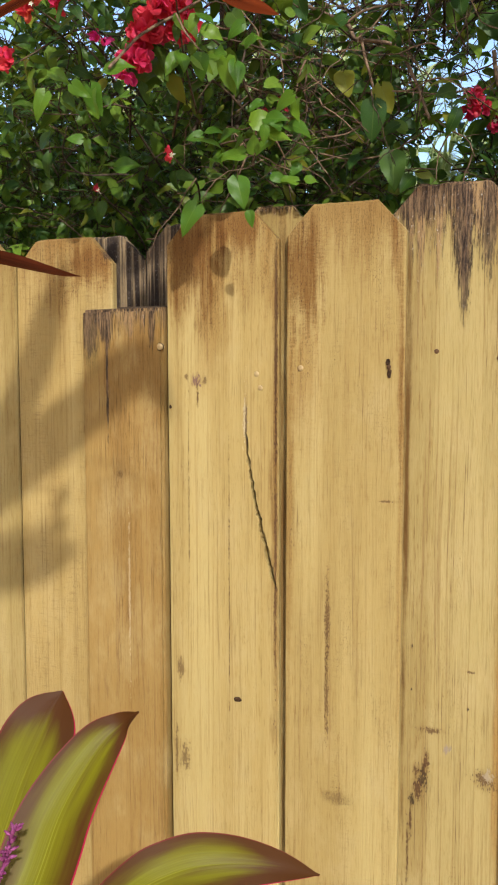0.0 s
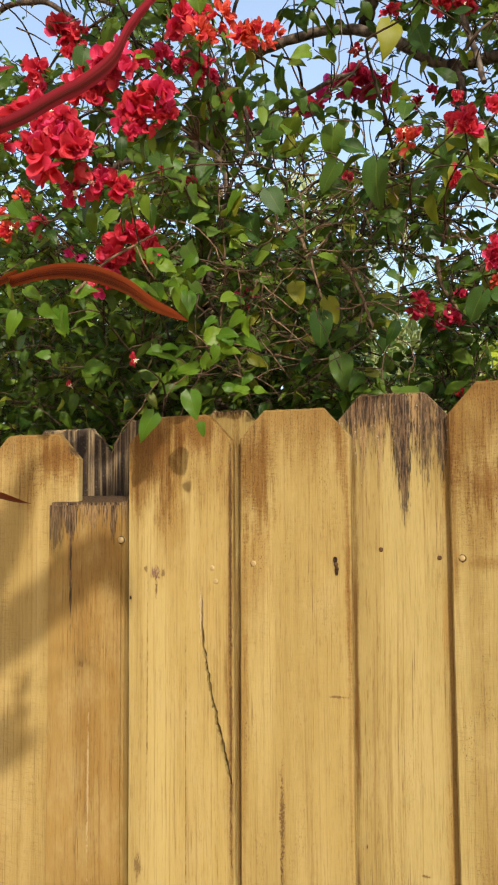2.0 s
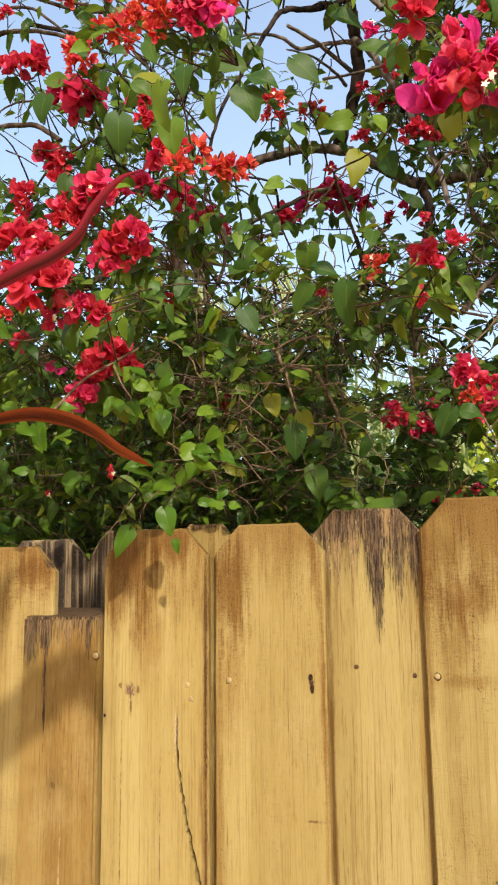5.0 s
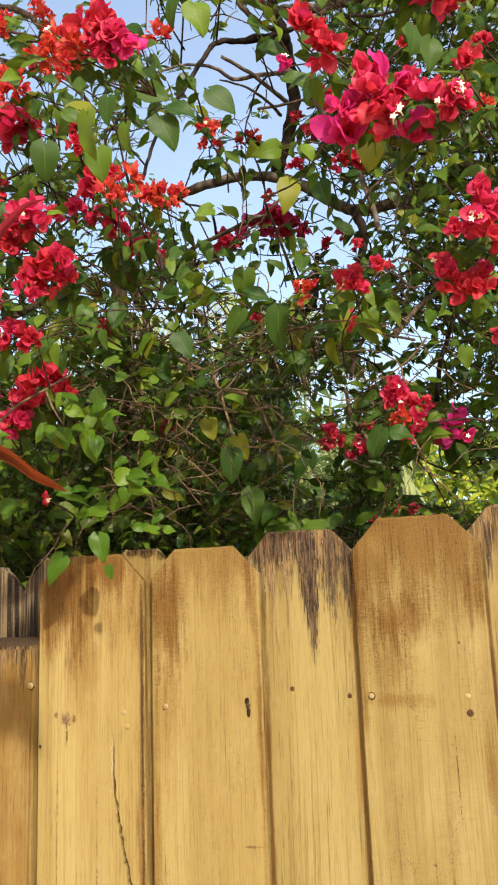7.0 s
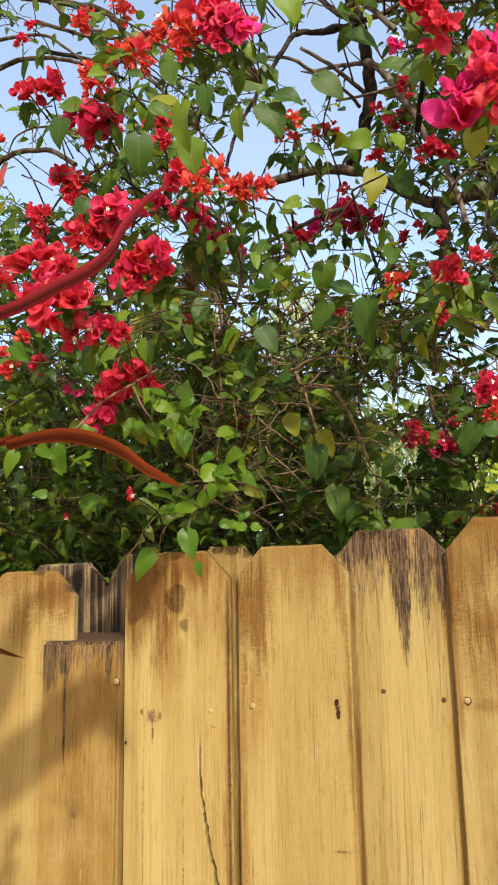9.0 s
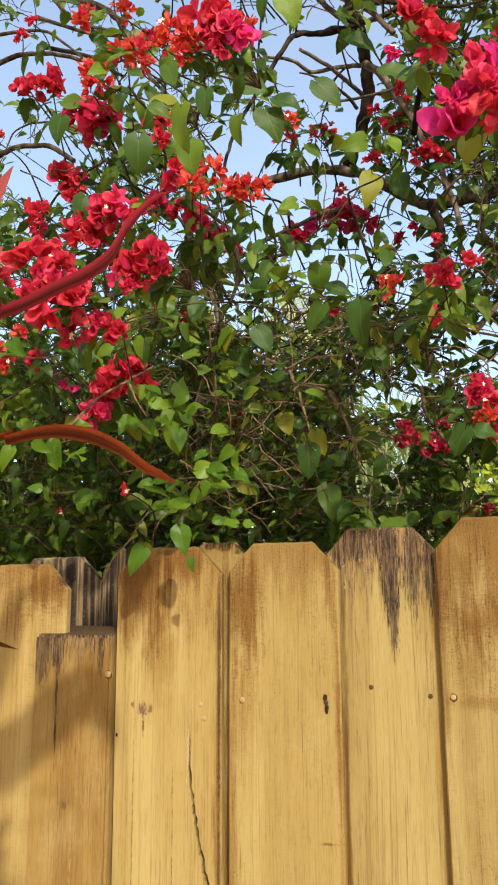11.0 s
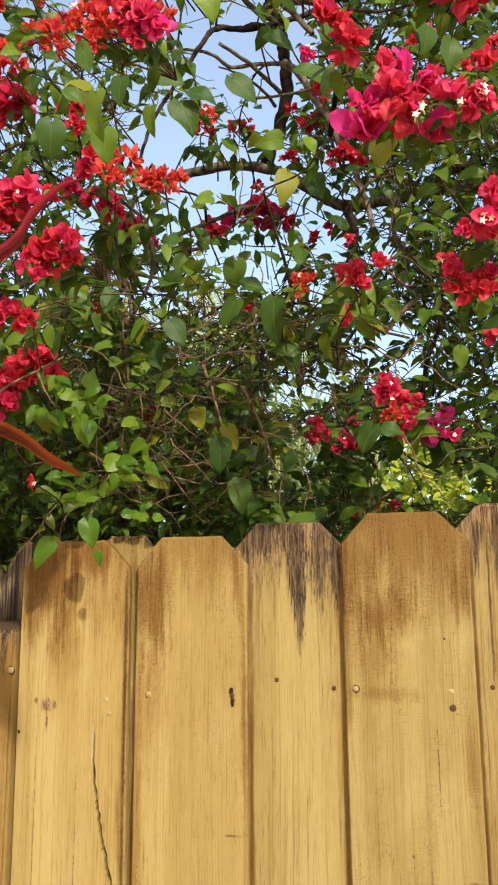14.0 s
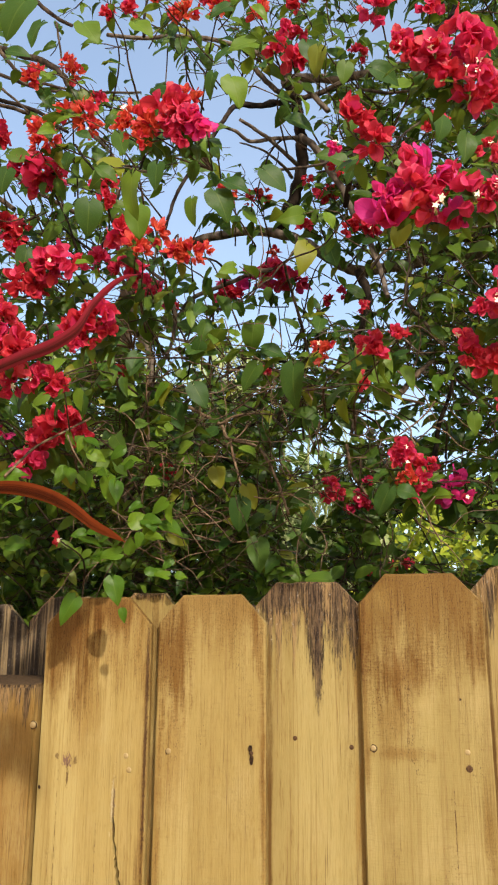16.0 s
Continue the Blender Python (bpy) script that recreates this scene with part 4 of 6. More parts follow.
KNOT, PURPLE, BLACK = (0.062, 0.030, 0.013), (0.105, 0.050, 0.055), (0.020, 0.012, 0.008)
RED_BROWN, BROWN, FAINT = (0.50, 0.36, 0.25), (0.60, 0.45, 0.33), (0.77, 0.66, 0.55)
board_a = picket(-0.117, 0.026, 0.0, 1.789, wood("wood_a", 1.0, 1.789, light=(0.306, 0.237, 0.092), dark=(0.250, 0.181, 0.062), head=0.85, head_to=0.090, pores=0.25,
                 patches=((-0.090, 1.735, 0.045, 0.065, RED_BROWN, 0.9), (-0.02, 1.765, 0.03, 0.03, BROWN, 0.8), (-0.055, 1.66, 0.020, 0.07, FAINT, 0.7), (0.0230, 1.50, 0.0050, 0.34, RED_BROWN, 0.8)),
                 streaks=((0.0235, 1.66, 0.0016, 0.09, 0.5),),
                 spots=((-0.0775, 1.592, 0.0055, 0.006, PURPLE, 0.75), (-0.0905, 1.596, 0.0018, 0.003, KNOT, 0.6), (-0.066, 1.592, 0.0022, 0.004, KNOT, 0.6), (-0.076, 1.575, 0.0012, 0.010, KNOT, 0.8), (-0.10, 1.235, 0.004, 0.012, KNOT, 0.6), (-0.095, 1.12, 0.005, 0.015, KNOT, 0.6), (-0.014, 1.545, 0.0022, 0.03, (0.36, 0.30, 0.18), 0.9), (-0.013, 1.542, 0.0012, 0.03, KNOT, 0.8), (-0.035, 1.33, 0.0006, 0.14, KNOT, 0.7), (-0.088, 1.45, 0.0006, 0.1, KNOT, 0.6), (-0.107, 1.12, 0.0015, 0.03, KNOT, 0.6), (0.0235, 1.60, 0.0016, 0.10, KNOT, 0.8), (0.0240, 1.40, 0.0014, 0.16, KNOT, 0.8))),
                 seed=1, lean=-0.004, crack=((-0.0135, 1.53, 0.0010), (-0.006, 1.47, 0.0019), (0.008, 1.41, 0.0024), (0.0190, 1.366, 0.0030), (0.0245, 1.346, 0.0006)), step=0.004)
board_b = picket(0.036, 0.173, 0.0, 1.791, wood("wood_b", 2.7, 1.791, light=(0.290, 0.224, 0.086), dark=(0.232, 0.167, 0.057), head=0.75, head_to=0.065, sawn=0.8, pores=0.5,
                 patches=((0.053, 1.712, 0.026, 0.060, RED_BROWN, 0.95), (0.060, 1.60, 0.018, 0.085, FAINT, 0.8), (0.165, 1.735, 0.010, 0.04, BROWN, 0.8), (0.170, 1.62, 0.005, 0.12, BROWN, 0.85), (0.171, 1.45, 0.003, 0.3, FAINT, 0.7), (0.040, 1.45, 0.005, 0.25, FAINT, 0.9)),
                 spots=((0.088, 1.31, 0.0025, 0.045, KNOT, 0.75), (0.088, 1.22, 0.0022, 0.040, KNOT, 0.7), (0.156, 1.457, 0.010, 0.0011, KNOT, 0.6), (0.10, 1.10, 0.012, 0.006, KNOT, 0.35))), seed=2)
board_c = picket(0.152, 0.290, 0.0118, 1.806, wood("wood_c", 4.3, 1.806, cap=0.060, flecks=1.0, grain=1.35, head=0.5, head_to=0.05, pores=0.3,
                 # first patch: warm shade cast by board D, put into the colour
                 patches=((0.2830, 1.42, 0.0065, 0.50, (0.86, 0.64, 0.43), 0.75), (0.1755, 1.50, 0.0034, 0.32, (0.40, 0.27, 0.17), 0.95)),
                 streaks=((0.232, 1.765, 0.0105, 0.058, 0.9), (0.234, 1.715, 0.0058, 0.050, 0.85), (0.259, 1.765, 0.0095, 0.055, 0.8), (0.277, 1.770, 0.0060, 0.055, 0.8), (0.205, 1.792, 0.030, 0.020, 0.55), (0.180, 1.787, 0.024, 0.018, 0.6)),
                 spots=((0.199, 1.138, 0.0050, 0.012, BLACK, 0.85), (0.193, 1.122, 0.0045, 0.010, KNOT, 0.9), (0.187, 1.108, 0.0035, 0.008, BLACK, 0.8), (0.203, 1.156, 0.0030, 0.010, KNOT, 0.9), (0.192, 1.145, 0.0030, 0.008, KNOT, 0.8), (0.186, 1.085, 0.0012, 0.022, KNOT, 0.9), (0.183, 1.05, 0.0012, 0.030, KNOT, 0.8), (0.268, 1.145, 0.010, 0.009, KNOT, 0.8), (0.272, 1.150, 0.005, 0.006, (0.33, 0.27, 0.17), 0.7), (0.207, 1.195, 0.011, 0.0030, KNOT, 0.75), (0.226, 1.176, 0.0035, 0.0045, (0.19, 0.15, 0.12), 0.8), (0.248, 1.225, 0.0012, 0.0016, BLACK, 0.9), (0.185, 1.29, 0.0008, 0.003, BLACK, 0.8), (0.185, 1.24, 0.0008, 0.002, BLACK, 0.8), (0.250, 1.268, 0.004, 0.0014, KNOT, 0.7))), seed=3, worn=0.0028)
board_d = picket(0.285, 0.427, 0.0, 1.813, wood("wood_d", 6.1, 1.813, light=(0.250, 0.194, 0.073), dark=(0.196, 0.141, 0.048), head=1.0, head_to=0.100, sawn=1.4, pores=0.6,
                 patches=((0.333, 1.700, 0.034, 0.030, BROWN, 0.95), (0.326, 1.655, 0.022, 0.035, FAINT, 0.9), (0.330, 1.613, 0.030, 0.008, FAINT, 1.0), (0.418, 1.720, 0.010, 0.035, BROWN, 0.8), (0.290, 1.66, 0.004, 0.09, BROWN, 0.8), (0.420, 1.54, 0.006, 0.04, FAINT, 0.9), (0.312, 1.785, 0.013, 0.016, (1.35, 1.5, 1.6), 0.9), (0.345, 1.32, 0.03, 0.10, FAINT, 0.6)),
                 spots=((0.4225, 1.418, 0.0042, 0.0032, BLACK, 0.9), (0.418, 1.424, 0.006, 0.002, KNOT, 0.7), (0.396, 1.673, 0.0011, 0.0014, BLACK, 0.9), (0.3845, 1.53, 0.0006, 0.035, KNOT, 0.8), (0.371, 1.78, 0.0006, 0.02, KNOT, 0.7), (0.3725, 1.40, 0.0006, 0.03, KNOT, 0.7), (0.353, 1.414, 0.006, 0.0016, KNOT, 0.8), (0.354, 1.448, 0.0012, 0.0016, KNOT, 0.7))), seed=4, lean=-0.005)
board_e = picket(0.407, 0.545, 0.0118, 1.820, wood("wood_e", 8.2, 1.820, light=(0.232, 0.170, 0.062), dark=(0.190, 0.128, 0.042), cap=0.050, flecks=0.6, grain=1.7, head=0.6, head_to=0.06,
                 # the patch is a thin dark line along board D's right edge
                 patches=((0.4300, 1.45, 0.0030, 0.45, (0.36, 0.25, 0.17), 0.95),), streaks=((0.4595, 1.775, 0.0060, 0.045, 0.85), (0.475, 1.785, 0.009, 0.035, 0.75), (0.4480, 1.70, 0.0014, 0.08, 0.8), (0.4360, 1.775, 0.0035, 0.035, 0.7)),
                 spots=((0.457, 1.575, 0.004, 0.004, PURPLE, 0.7),)), seed=5, worn=0.0025)
picket(-0.335, -0.193, 0.004, 1.772, wood("wood_z", 9.6, 1.772, light=(0.300, 0.226, 0.088), dark=(0.245, 0.174, 0.060), head=0.8, head_to=0.055, sawn=1.4, pores=0.3,
                 patches=((-0.235, 1.735, 0.03, 0.022, BROWN, 0.8), (-0.275, 1.70, 0.02, 0.03, FAINT, 0.7)), streaks=((-0.2, 1.752, 0.007, 0.009, 0.8),)), seed=6, notch=(-0.2312, 1.6812, -1), step=0.012)
# the patch paints the brown shade inside the gap between boards A and B
picket(-0.035, 0.070, 0.0120, 1.794, wood("wood_g", 11.2, 1.794, head=0.3, head_to=0.03, cap=0.008, flecks=0.6, patches=((0.029, 1.35, 0.006, 0.38, RED_BROWN, 0.9),)), seed=7, worn=0.002)
GREY = [weathered("wood_weathered", 13.0), weathered("wood_weathered_dark", 31.0)]
for k, (a, b, top) in enumerate(((-0.330, -0.1875, 1.785), (-0.1865, -0.060, 1.795), (0.02, 0.17, 1.782), (0.175, 0.31, 1.780), (0.315, 0.45, 1.785), (0.455, 0.59, 1.785))):
    picket(a, b, 0.080, top, GREY[k % 2], seed=8 + k, worn=0.003)

for x, z, b, mat in ((0.0, 1.600, board_a, NAIL), (0.0045, 1.584, board_a, NAIL), (0.054, 1.607, board_b, NAIL), (0.298, 1.618, board_d, NAIL), (0.401, 1.617, board_d, NAIL)):
    nail(x, z, 0.0008, b, mat)
for x, z, b in ((0.206, 1.625, board_c), (0.272, 1.617, board_c), (0.445, 1.621, board_e)):
    nail(x, z, 0.0123, b, RUST, 0.0028)
hole(0.155, 1.613, 0.0, board_b, 0.0028, 0.004, 1)
hole(0.1565, 1.601, 0.0, board_b, 0.0024, 0.006, 2)
nail(0.1558, 1.608, 0.0006, board_b, RUST, 0.0026, 0.0022)
nail(0.402, 1.600, 0.0008, board_d, RUST, 0.0042, 0.0008)
hole(-0.024, 1.203, 0.0, board_a, 0.005, 0.0035, 4)
hole(-0.112, 1.56, 0.001, board_a, 0.0018, 0.0022, 5)

# plain boards that carry the fence on to both sides
side_woods = [wood("wood_side", 20.0 + k, 1.79, head=0.6, head_to=0.09, sawn=0.5) for k in range(2)]
for k in range(22):
    rnd = random.Random(100 + k)
    x = 0.548 + k * 0.147
    picket(x, x + 0.137, 0.0 if k % 2 else 0.0118, 1.80 + rnd.uniform(-0.012, 0.012), side_woods[k % 2], seed=100 + k, step=0.2)
    x = -0.475 - k * 0.147
    picket(x, x + 0.137, 0.0155 if k % 2 else 0.004, 1.775 + rnd.uniform(-0.012, 0.012), side_woods[k % 2], seed=200 + k, step=0.2)


def timber(name, x0, x1, y0, y1, z0, z1, mat, bevel=0.003, slope=0.0):
    bm = bmesh.new()
    bmesh.ops.create_cube(bm, size=1.0)
    for v in bm.verts:
        top = v.co.z > 0
        front = v.co.y < 0
        v.co = Vector((x1 if v.co.x > 0 else x0, y0 if front else y1, (z1 - (slope if front else 0)) if top else z0))
    bmesh.ops.bevel(bm, geom=bm.edges[:], offset=bevel, segments=2, affect="EDGES")
    return part(name, bm, mat, fence)


post = timber("post", -0.2305, -0.1185, -0.008, 0.0745, 0.0, 1.690, wood("wood_post", 15.5, 1.690, light=(0.220, 0.143, 0.045), dark=(0.168, 0.099, 0.027), cap=0.032, flecks=0.3, grain=1.5,
              patches=((-0.150, 1.63, 0.02, 0.06, FAINT, 0.6), (-0.175, 1.692, 0.20, 0.007, (0.34, 0.29, 0.25), 1.0), (-0.222, 1.66, 0.015, 0.05, (0.62, 0.66, 0.62), 0.9)), streaks=((-0.220, 1.664, 0.016, 0.038, 0.75), (-0.196, 1.666, 0.010, 0.028, 0.7), (-0.175, 1.687, 0.070, 0.009, 0.85), (-0.133, 1.664, 0.004, 0.030, 0.75), (-0.195, 1.60, 0.0016, 0.07, 0.95)),
              spots=((-0.178, 1.475, 0.004, 0.004, KNOT, 0.4), (-0.167, 1.32, 0.0011, 0.08, (0.36, 0.29, 0.17), 0.6))), 0.0035, 0.010)
nail(-0.121, 1.633, -0.0085, post, NAIL, 0.0042, 0.002)
RAIL = wood("wood_rail", 17.0, 3.0)
for z in (0.30, 1.585):
    timber("rail", -3.7, -0.232, 0.034, 0.0735, z, z + 0.089, RAIL)
    timber("rail", -0.116, 3.8, 0.034, 0.0735, z, z + 0.089, RAIL)
for x in (-2.6, 2.3):
    timber("post", x, x + 0.089, 0.034, 0.0735, 0.0, 1.68, RAIL)


# ---- bougainvillea ----
shrub = empty("bougainvillea", (-0.05, 0.62, 0.0), "sprawling bougainvillea shrub with red and magenta bracts behind the fence", "shrub")
UP_TO = shrub.location.copy()


def hang(ob):
    """Keeps a part that was built in world places under the shrub, whose base stands off the origin."""
    ob.matrix_parent_inverse = Matrix.Translation(-UP_TO)
    return ob


def limb(name, points, r0, r1, mat=BARK, sides=8, knots=0.15, seed=0):
    line = bend(points, 7)
    n = len(line)
    radii = [(r0 + (r1 - r0) * i / (n - 1)) * (1 + knots * noise.noise(Vector((i * 0.7, seed, 1)))) for i in range(n)]
    for i in range(1, n - 1):
        line[i] = line[i] + 0.35 * r0 * noise.noise_vector(Vector((i * 0.5, seed, 7)))
    bm = bmesh.new()
    tube(bm, line, radii, sides)
    return hang(part(name, bm, mat, shrub))


limb("trunk", ((0.86, 0.95, -0.02), (0.88, 0.88, 0.7), (0.84, 0.8, 1.5), (0.76, 0.7, 2.0), LIMB[9], LIMB[8]), 0.030, 0.0090, seed=1)
limb("trunk", ((-0.12, 0.72, -0.02), (-0.16, 0.68, 0.6), (-0.17, 0.64, 1.2), LEFT_TRUNK[4]), 0.030, 0.016, seed=2)
for k, (line, r0, r1, bark) in enumerate((
    (LIMB, 0.0103, 0.0132, GREY_BARK),
    (FORK, 0.0160, 0.0115, SHADED_BARK),
    (CROWN_LIMB, 0.0097, 0.0089, GREY_BARK),
    (LONG_TWIG, 0.0064, 0.0025, SHADED_BARK),
    (SIDE_TWIG, 0.0047, 0.0019, GREY_BARK),
    (LOW_SIDE, 0.0037, 0.0014, GREY_BARK),
    (PALE_LIMB, 0.0074, 0.0042, GREY_BARK),
    (DARK_STUB, 0.0034, 0.0055, SHADED_BARK),
    (TOP_FORK, 0.0055, 0.0051, BARK),
    (RISING, 0.0053, 0.0050, GREY_BARK),
    (RISING_LOW, 0.0066, 0.0039, GREY_BARK),
    (CURL, 0.0019, 0.0026, SHADED_BARK),
    (LEFT_TRUNK, 0.0151, 0.0177, BARK),
    (LEFT_LOW, 0.0075, 0.0052, GREY_BARK),
    (LEFT_CROSS, 0.0042, 0.0021, GREY_BARK),
    (OLD_WOOD, 0.0063, 0.0063, GREY_BARK),
    (ARC_A, 0.0062, 0.0039, BARK),
    (ARC_B, 0.0042, 0.0021, BARK),
    (ARC_C, 0.0046, 0.0021, BARK),
    (ARC_D, 0.0080, 0.0047, BARK),
    (ARC_E, 0.0060, 0.0049, BARK),
    (ARC_F, 0.0042, 0.0018, BARK),
    (ARC_G, 0.0021, 0.0016, SHADED_BARK),
    (ARC_H, 0.0016, 0.0010, BARK),
    (ARC_I, 0.0018, 0.0013, SHADED_BARK),
    (ARC_J, 0.0041, 0.0022, BARK),
    (ARC_K, 0.0047, 0.0026, SHADED_BARK),
    (ARC_L, 0.0040, 0.0053, GREY_BARK),
    (ARC_M, 0.0034, 0.0023, SHADED_BARK),
    (ARC_N, 0.0044, 0.0032, BARK),
    (ARC_O, 0.0022, 0.0016, BARK),
    (ARC_P, 0.0018, 0.0012, BARK),
    (ARC_Q, 0.0046, 0.0058, SHADED_BARK),
    (ARC_R, 0.0032, 0.0046, GREY_BARK),
    (ARC_S, 0.0028, 0.0020, GREY_BARK),
    (ARC_T, 0.0031, 0.0018, BARK),
    (ARC_U, 0.0034, 0.0057, SHADED_BARK),
    (ARC_V, 0.0093, 0.0059, SHADED_BARK),
    (ARC_W, 0.0049, 0.0026, BARK),
    (ARC_X, 0.0060, 0.0045, SHADED_BARK),
    (ARC_Y, 0.0045, 0.0026, SHADED_BARK),
    (DRY, 0.0031, 0.0019, TAN),
    (DRY_UP, 0.0021, 0.0010, TAN),
    (DRY_DOWN, 0.0020, 0.0010, TAN),
    (LOW_TAN, 0.0014, 0.0009, TAN),
    (NEAR_LEFT, 0.0019, 0.0015, TAN),
    (NEAR_RISE, 0.0012, 0.0009, TAN),
    (THIN_UP, 0.0023, 0.0022, TAN),
    (RIGHT_STEM, 0.0032, 0.0027, TAN),
)):
    limb("limb" if max(r0, r1) > 0.006 else "branch", line, r0, r1, bark, 8 if max(r0, r1) > 0.004 else 6, seed=3 + k)
# openings in the crown, as a place and a radius half-way into it
GAPS_LOW = ((-0.575, 2.994, 0.063), (-0.474, 2.839, 0.043), (-0.594, 2.714, 0.043), (-0.356, 2.774, 0.025), (-0.103, 2.657, 0.056), (-0.175, 2.637, 0.026), (-0.023, 2.543, 0.038), (-0.055, 2.479, 0.045), (0.055, 2.797, 0.039), (-0.010, 2.827, 0.033), (0.086, 2.657, 0.029), (0.181, 2.753, 0.022), (0.034, 2.520, 0.038), (-0.282, 2.478, 0.026), (0.068, 2.336, 0.037), (0.108, 2.371, 0.026), (0.226, 2.379, 0.036), (0.210, 2.276, 0.015), (0.327, 2.340, 0.027), (0.230, 2.436, 0.028), (0.351, 2.192, 0.020), (0.279, 2.148, 0.020), (0.217, 2.128, 0.020), (0.370, 2.132, 0.022), (0.306, 2.181, 0.016))
GAPS_HIGH = ((-0.508, 3.158, 0.054), (-0.373, 3.068, 0.045), (-0.206, 3.018, 0.067), (-0.533, 2.890, 0.047), (-0.359, 2.833, 0.051), (-0.189, 2.647, 0.034), (0.004, 2.790, 0.049), (0.171, 2.845, 0.036), (0.035, 2.875, 0.032), (0.121, 2.711, 0.031), (0.329, 2.983, 0.062), (0.349, 3.029, 0.053), (0.351, 2.794, 0.025), (-0.120, 2.946, 0.033), (-0.559, 3.025, 0.027), (-0.745, 2.893, 0.072), (-0.591, 2.909, 0.061), (-0.682, 2.699, 0.046), (-0.635, 2.641, 0.035), (-0.367, 2.707, 0.024), (0.008, 2.596, 0.033), (-0.746, 2.562, 0.028), (-0.749, 3.008, 0.068), (-0.740, 2.848, 0.053), (-0.594, 2.692, 0.033))
GAPS_LIMB = ((-0.575, 3.005, 0.034), (-0.312, 2.987, 0.033), (-0.679, 2.899, 0.027), (0.103, 2.577, 0.028), (0.122, 2.636, 0.029), (0.137, 2.697, 0.029), (0.136, 2.766, 0.029), (0.127, 2.831, 0.029), (0.046, 2.550, 0.027), (0.000, 2.554, 0.027), (-0.047, 2.552, 0.023), (0.144, 2.518, 0.022), (0.069, 2.868, 0.015), (-0.003, 2.875, 0.015), (-0.040, 2.840, 0.014), (-0.065, 2.801, 0.014), (-0.142, 2.658, 0.014), (-0.158, 2.611, 0.014), (-0.621, 2.991, 0.019), (-0.543, 2.960, 0.016), (-0.433, 3.030, 0.015), (0.336, 1.929, 0.033), (0.370, 1.946, 0.033), (0.111, 2.081, 0.027), (0.125, 1.934, 0.026), (0.168, 1.910, 0.020), (0.184, 2.079, 0.025), (0.371, 1.898, 0.023))

GAPS_BACK = ((0.159, 1.992, 0.045), (0.140, 2.088, 0.030), (0.120, 1.949, 0.032), (0.328, 1.922, 0.042), (0.424, 1.899, 0.040), (0.377, 1.942, 0.034))


def in_gap(x, y, z):
    """Whether a place lies in one of the openings, which narrow towards the garden."""
    k = (y + 0.93) / 1.43
    for gx, gz, gr in GAPS_LOW + GAPS_HIGH + GAPS_LIMB + (GAPS_BACK if y > 0.25 else ()):
        if (x - 0.40 - (gx - 0.40) * k) ** 2 + (z - 1.72 - (gz - 1.72) * k) ** 2 < (gr * k) ** 2:
            return True
    return False


def body(x, y, z):
    """How thick the foliage stands at a place, 0 to 1."""
    lump = 0.5 + 0.5 * noise.noise(Vector((x * 3.1, y * 3.1, z * 3.1))) + 0.25 * noise.noise(Vector((x * 8, y * 8, z * 8)))
    crest = 2.21 + 0.13 * noise.noise(Vector((x * 2.3, 4.0, y))) + 0.12 * (y - 0.3) - 0.10 * max(0, x - 0.2) + 0.10 * max(0, -x - 0.2)
    low = 1.0 if z < crest else max(0.0, 1 - (z - crest) / 0.12)
    if x > 0.16 + 0.1 * y and z > 1.93:
        low *= 0.6
    if y < 0.3 and z < 2.0:
        low *= 0.6
    thin = 0.0 if x < 0.05 else 0.17 if x < 0.15 + 0.1 * y else 0.25
    high = ((0.62 if x < 0.15 + 0.1 * y else 0.85) if lump > 0.62 - thin else 0.18 if lump > 0.5 - thin else 0.02) * (1.0 if y < 1.0 else 0.3) * (1.0 if z < 3.2 else 0.4)
    if in_gap(x, y, z):
        return 0.0
    return max(low * (0.62 + 0.6 * lump + (0.35 if z < 2.05 else 0.0)), high)


# dry kinked twigs, bare of leaves, tangled in the middle of the shrub
for k in range(124):
    rnd = random.Random(760 + k)
    p = Vector((rnd.uniform(-0.14, 0.40), rnd.uniform(0.04, 0.20), rnd.uniform(1.86, 2.25))) if k < 115 else Vector((rnd.uniform(-0.10, 0.03), rnd.uniform(0.0, 0.06), rnd.uniform(1.83, 1.89)))
    d = Vector((rnd.uniform(-1, 1), rnd.uniform(-0.3, 0.3), rnd.uniform(-1, 0.6))).normalized()
    bm = bmesh.new()
    pts = [p]
    for i in range(rnd.randint(5, 9)):
        d = (d + Vector((rnd.uniform(-0.45, 0.45), rnd.uniform(-0.3, 0.3), rnd.uniform(-0.45, 0.4)))).normalized()
        pts.append(pts[-1] + d * rnd.uniform(0.010, 0.024))
        if rnd.random() < 0.5:
            q = (d + Vector((rnd.uniform(-1, 1), rnd.uniform(-0.5, 0.5), rnd.uniform(-1, 1)))).normalized() * rnd.uniform(0.006, 0.022)
            tube(bm, [pts[-1], pts[-1] + q * 0.5 + Vector((0, 0, 0.001)), pts[-1] + q], [0.0006, 0.0005, 0.0002], 4)
    r = rnd.uniform(0.0007, 0.0014)
    tube(bm, pts, [r * (1 - 0.65 * i / len(pts)) for i in range(len(pts))], 5)
    hang(part("twig", bm, TAN if k % 3 else TWIG, shrub))
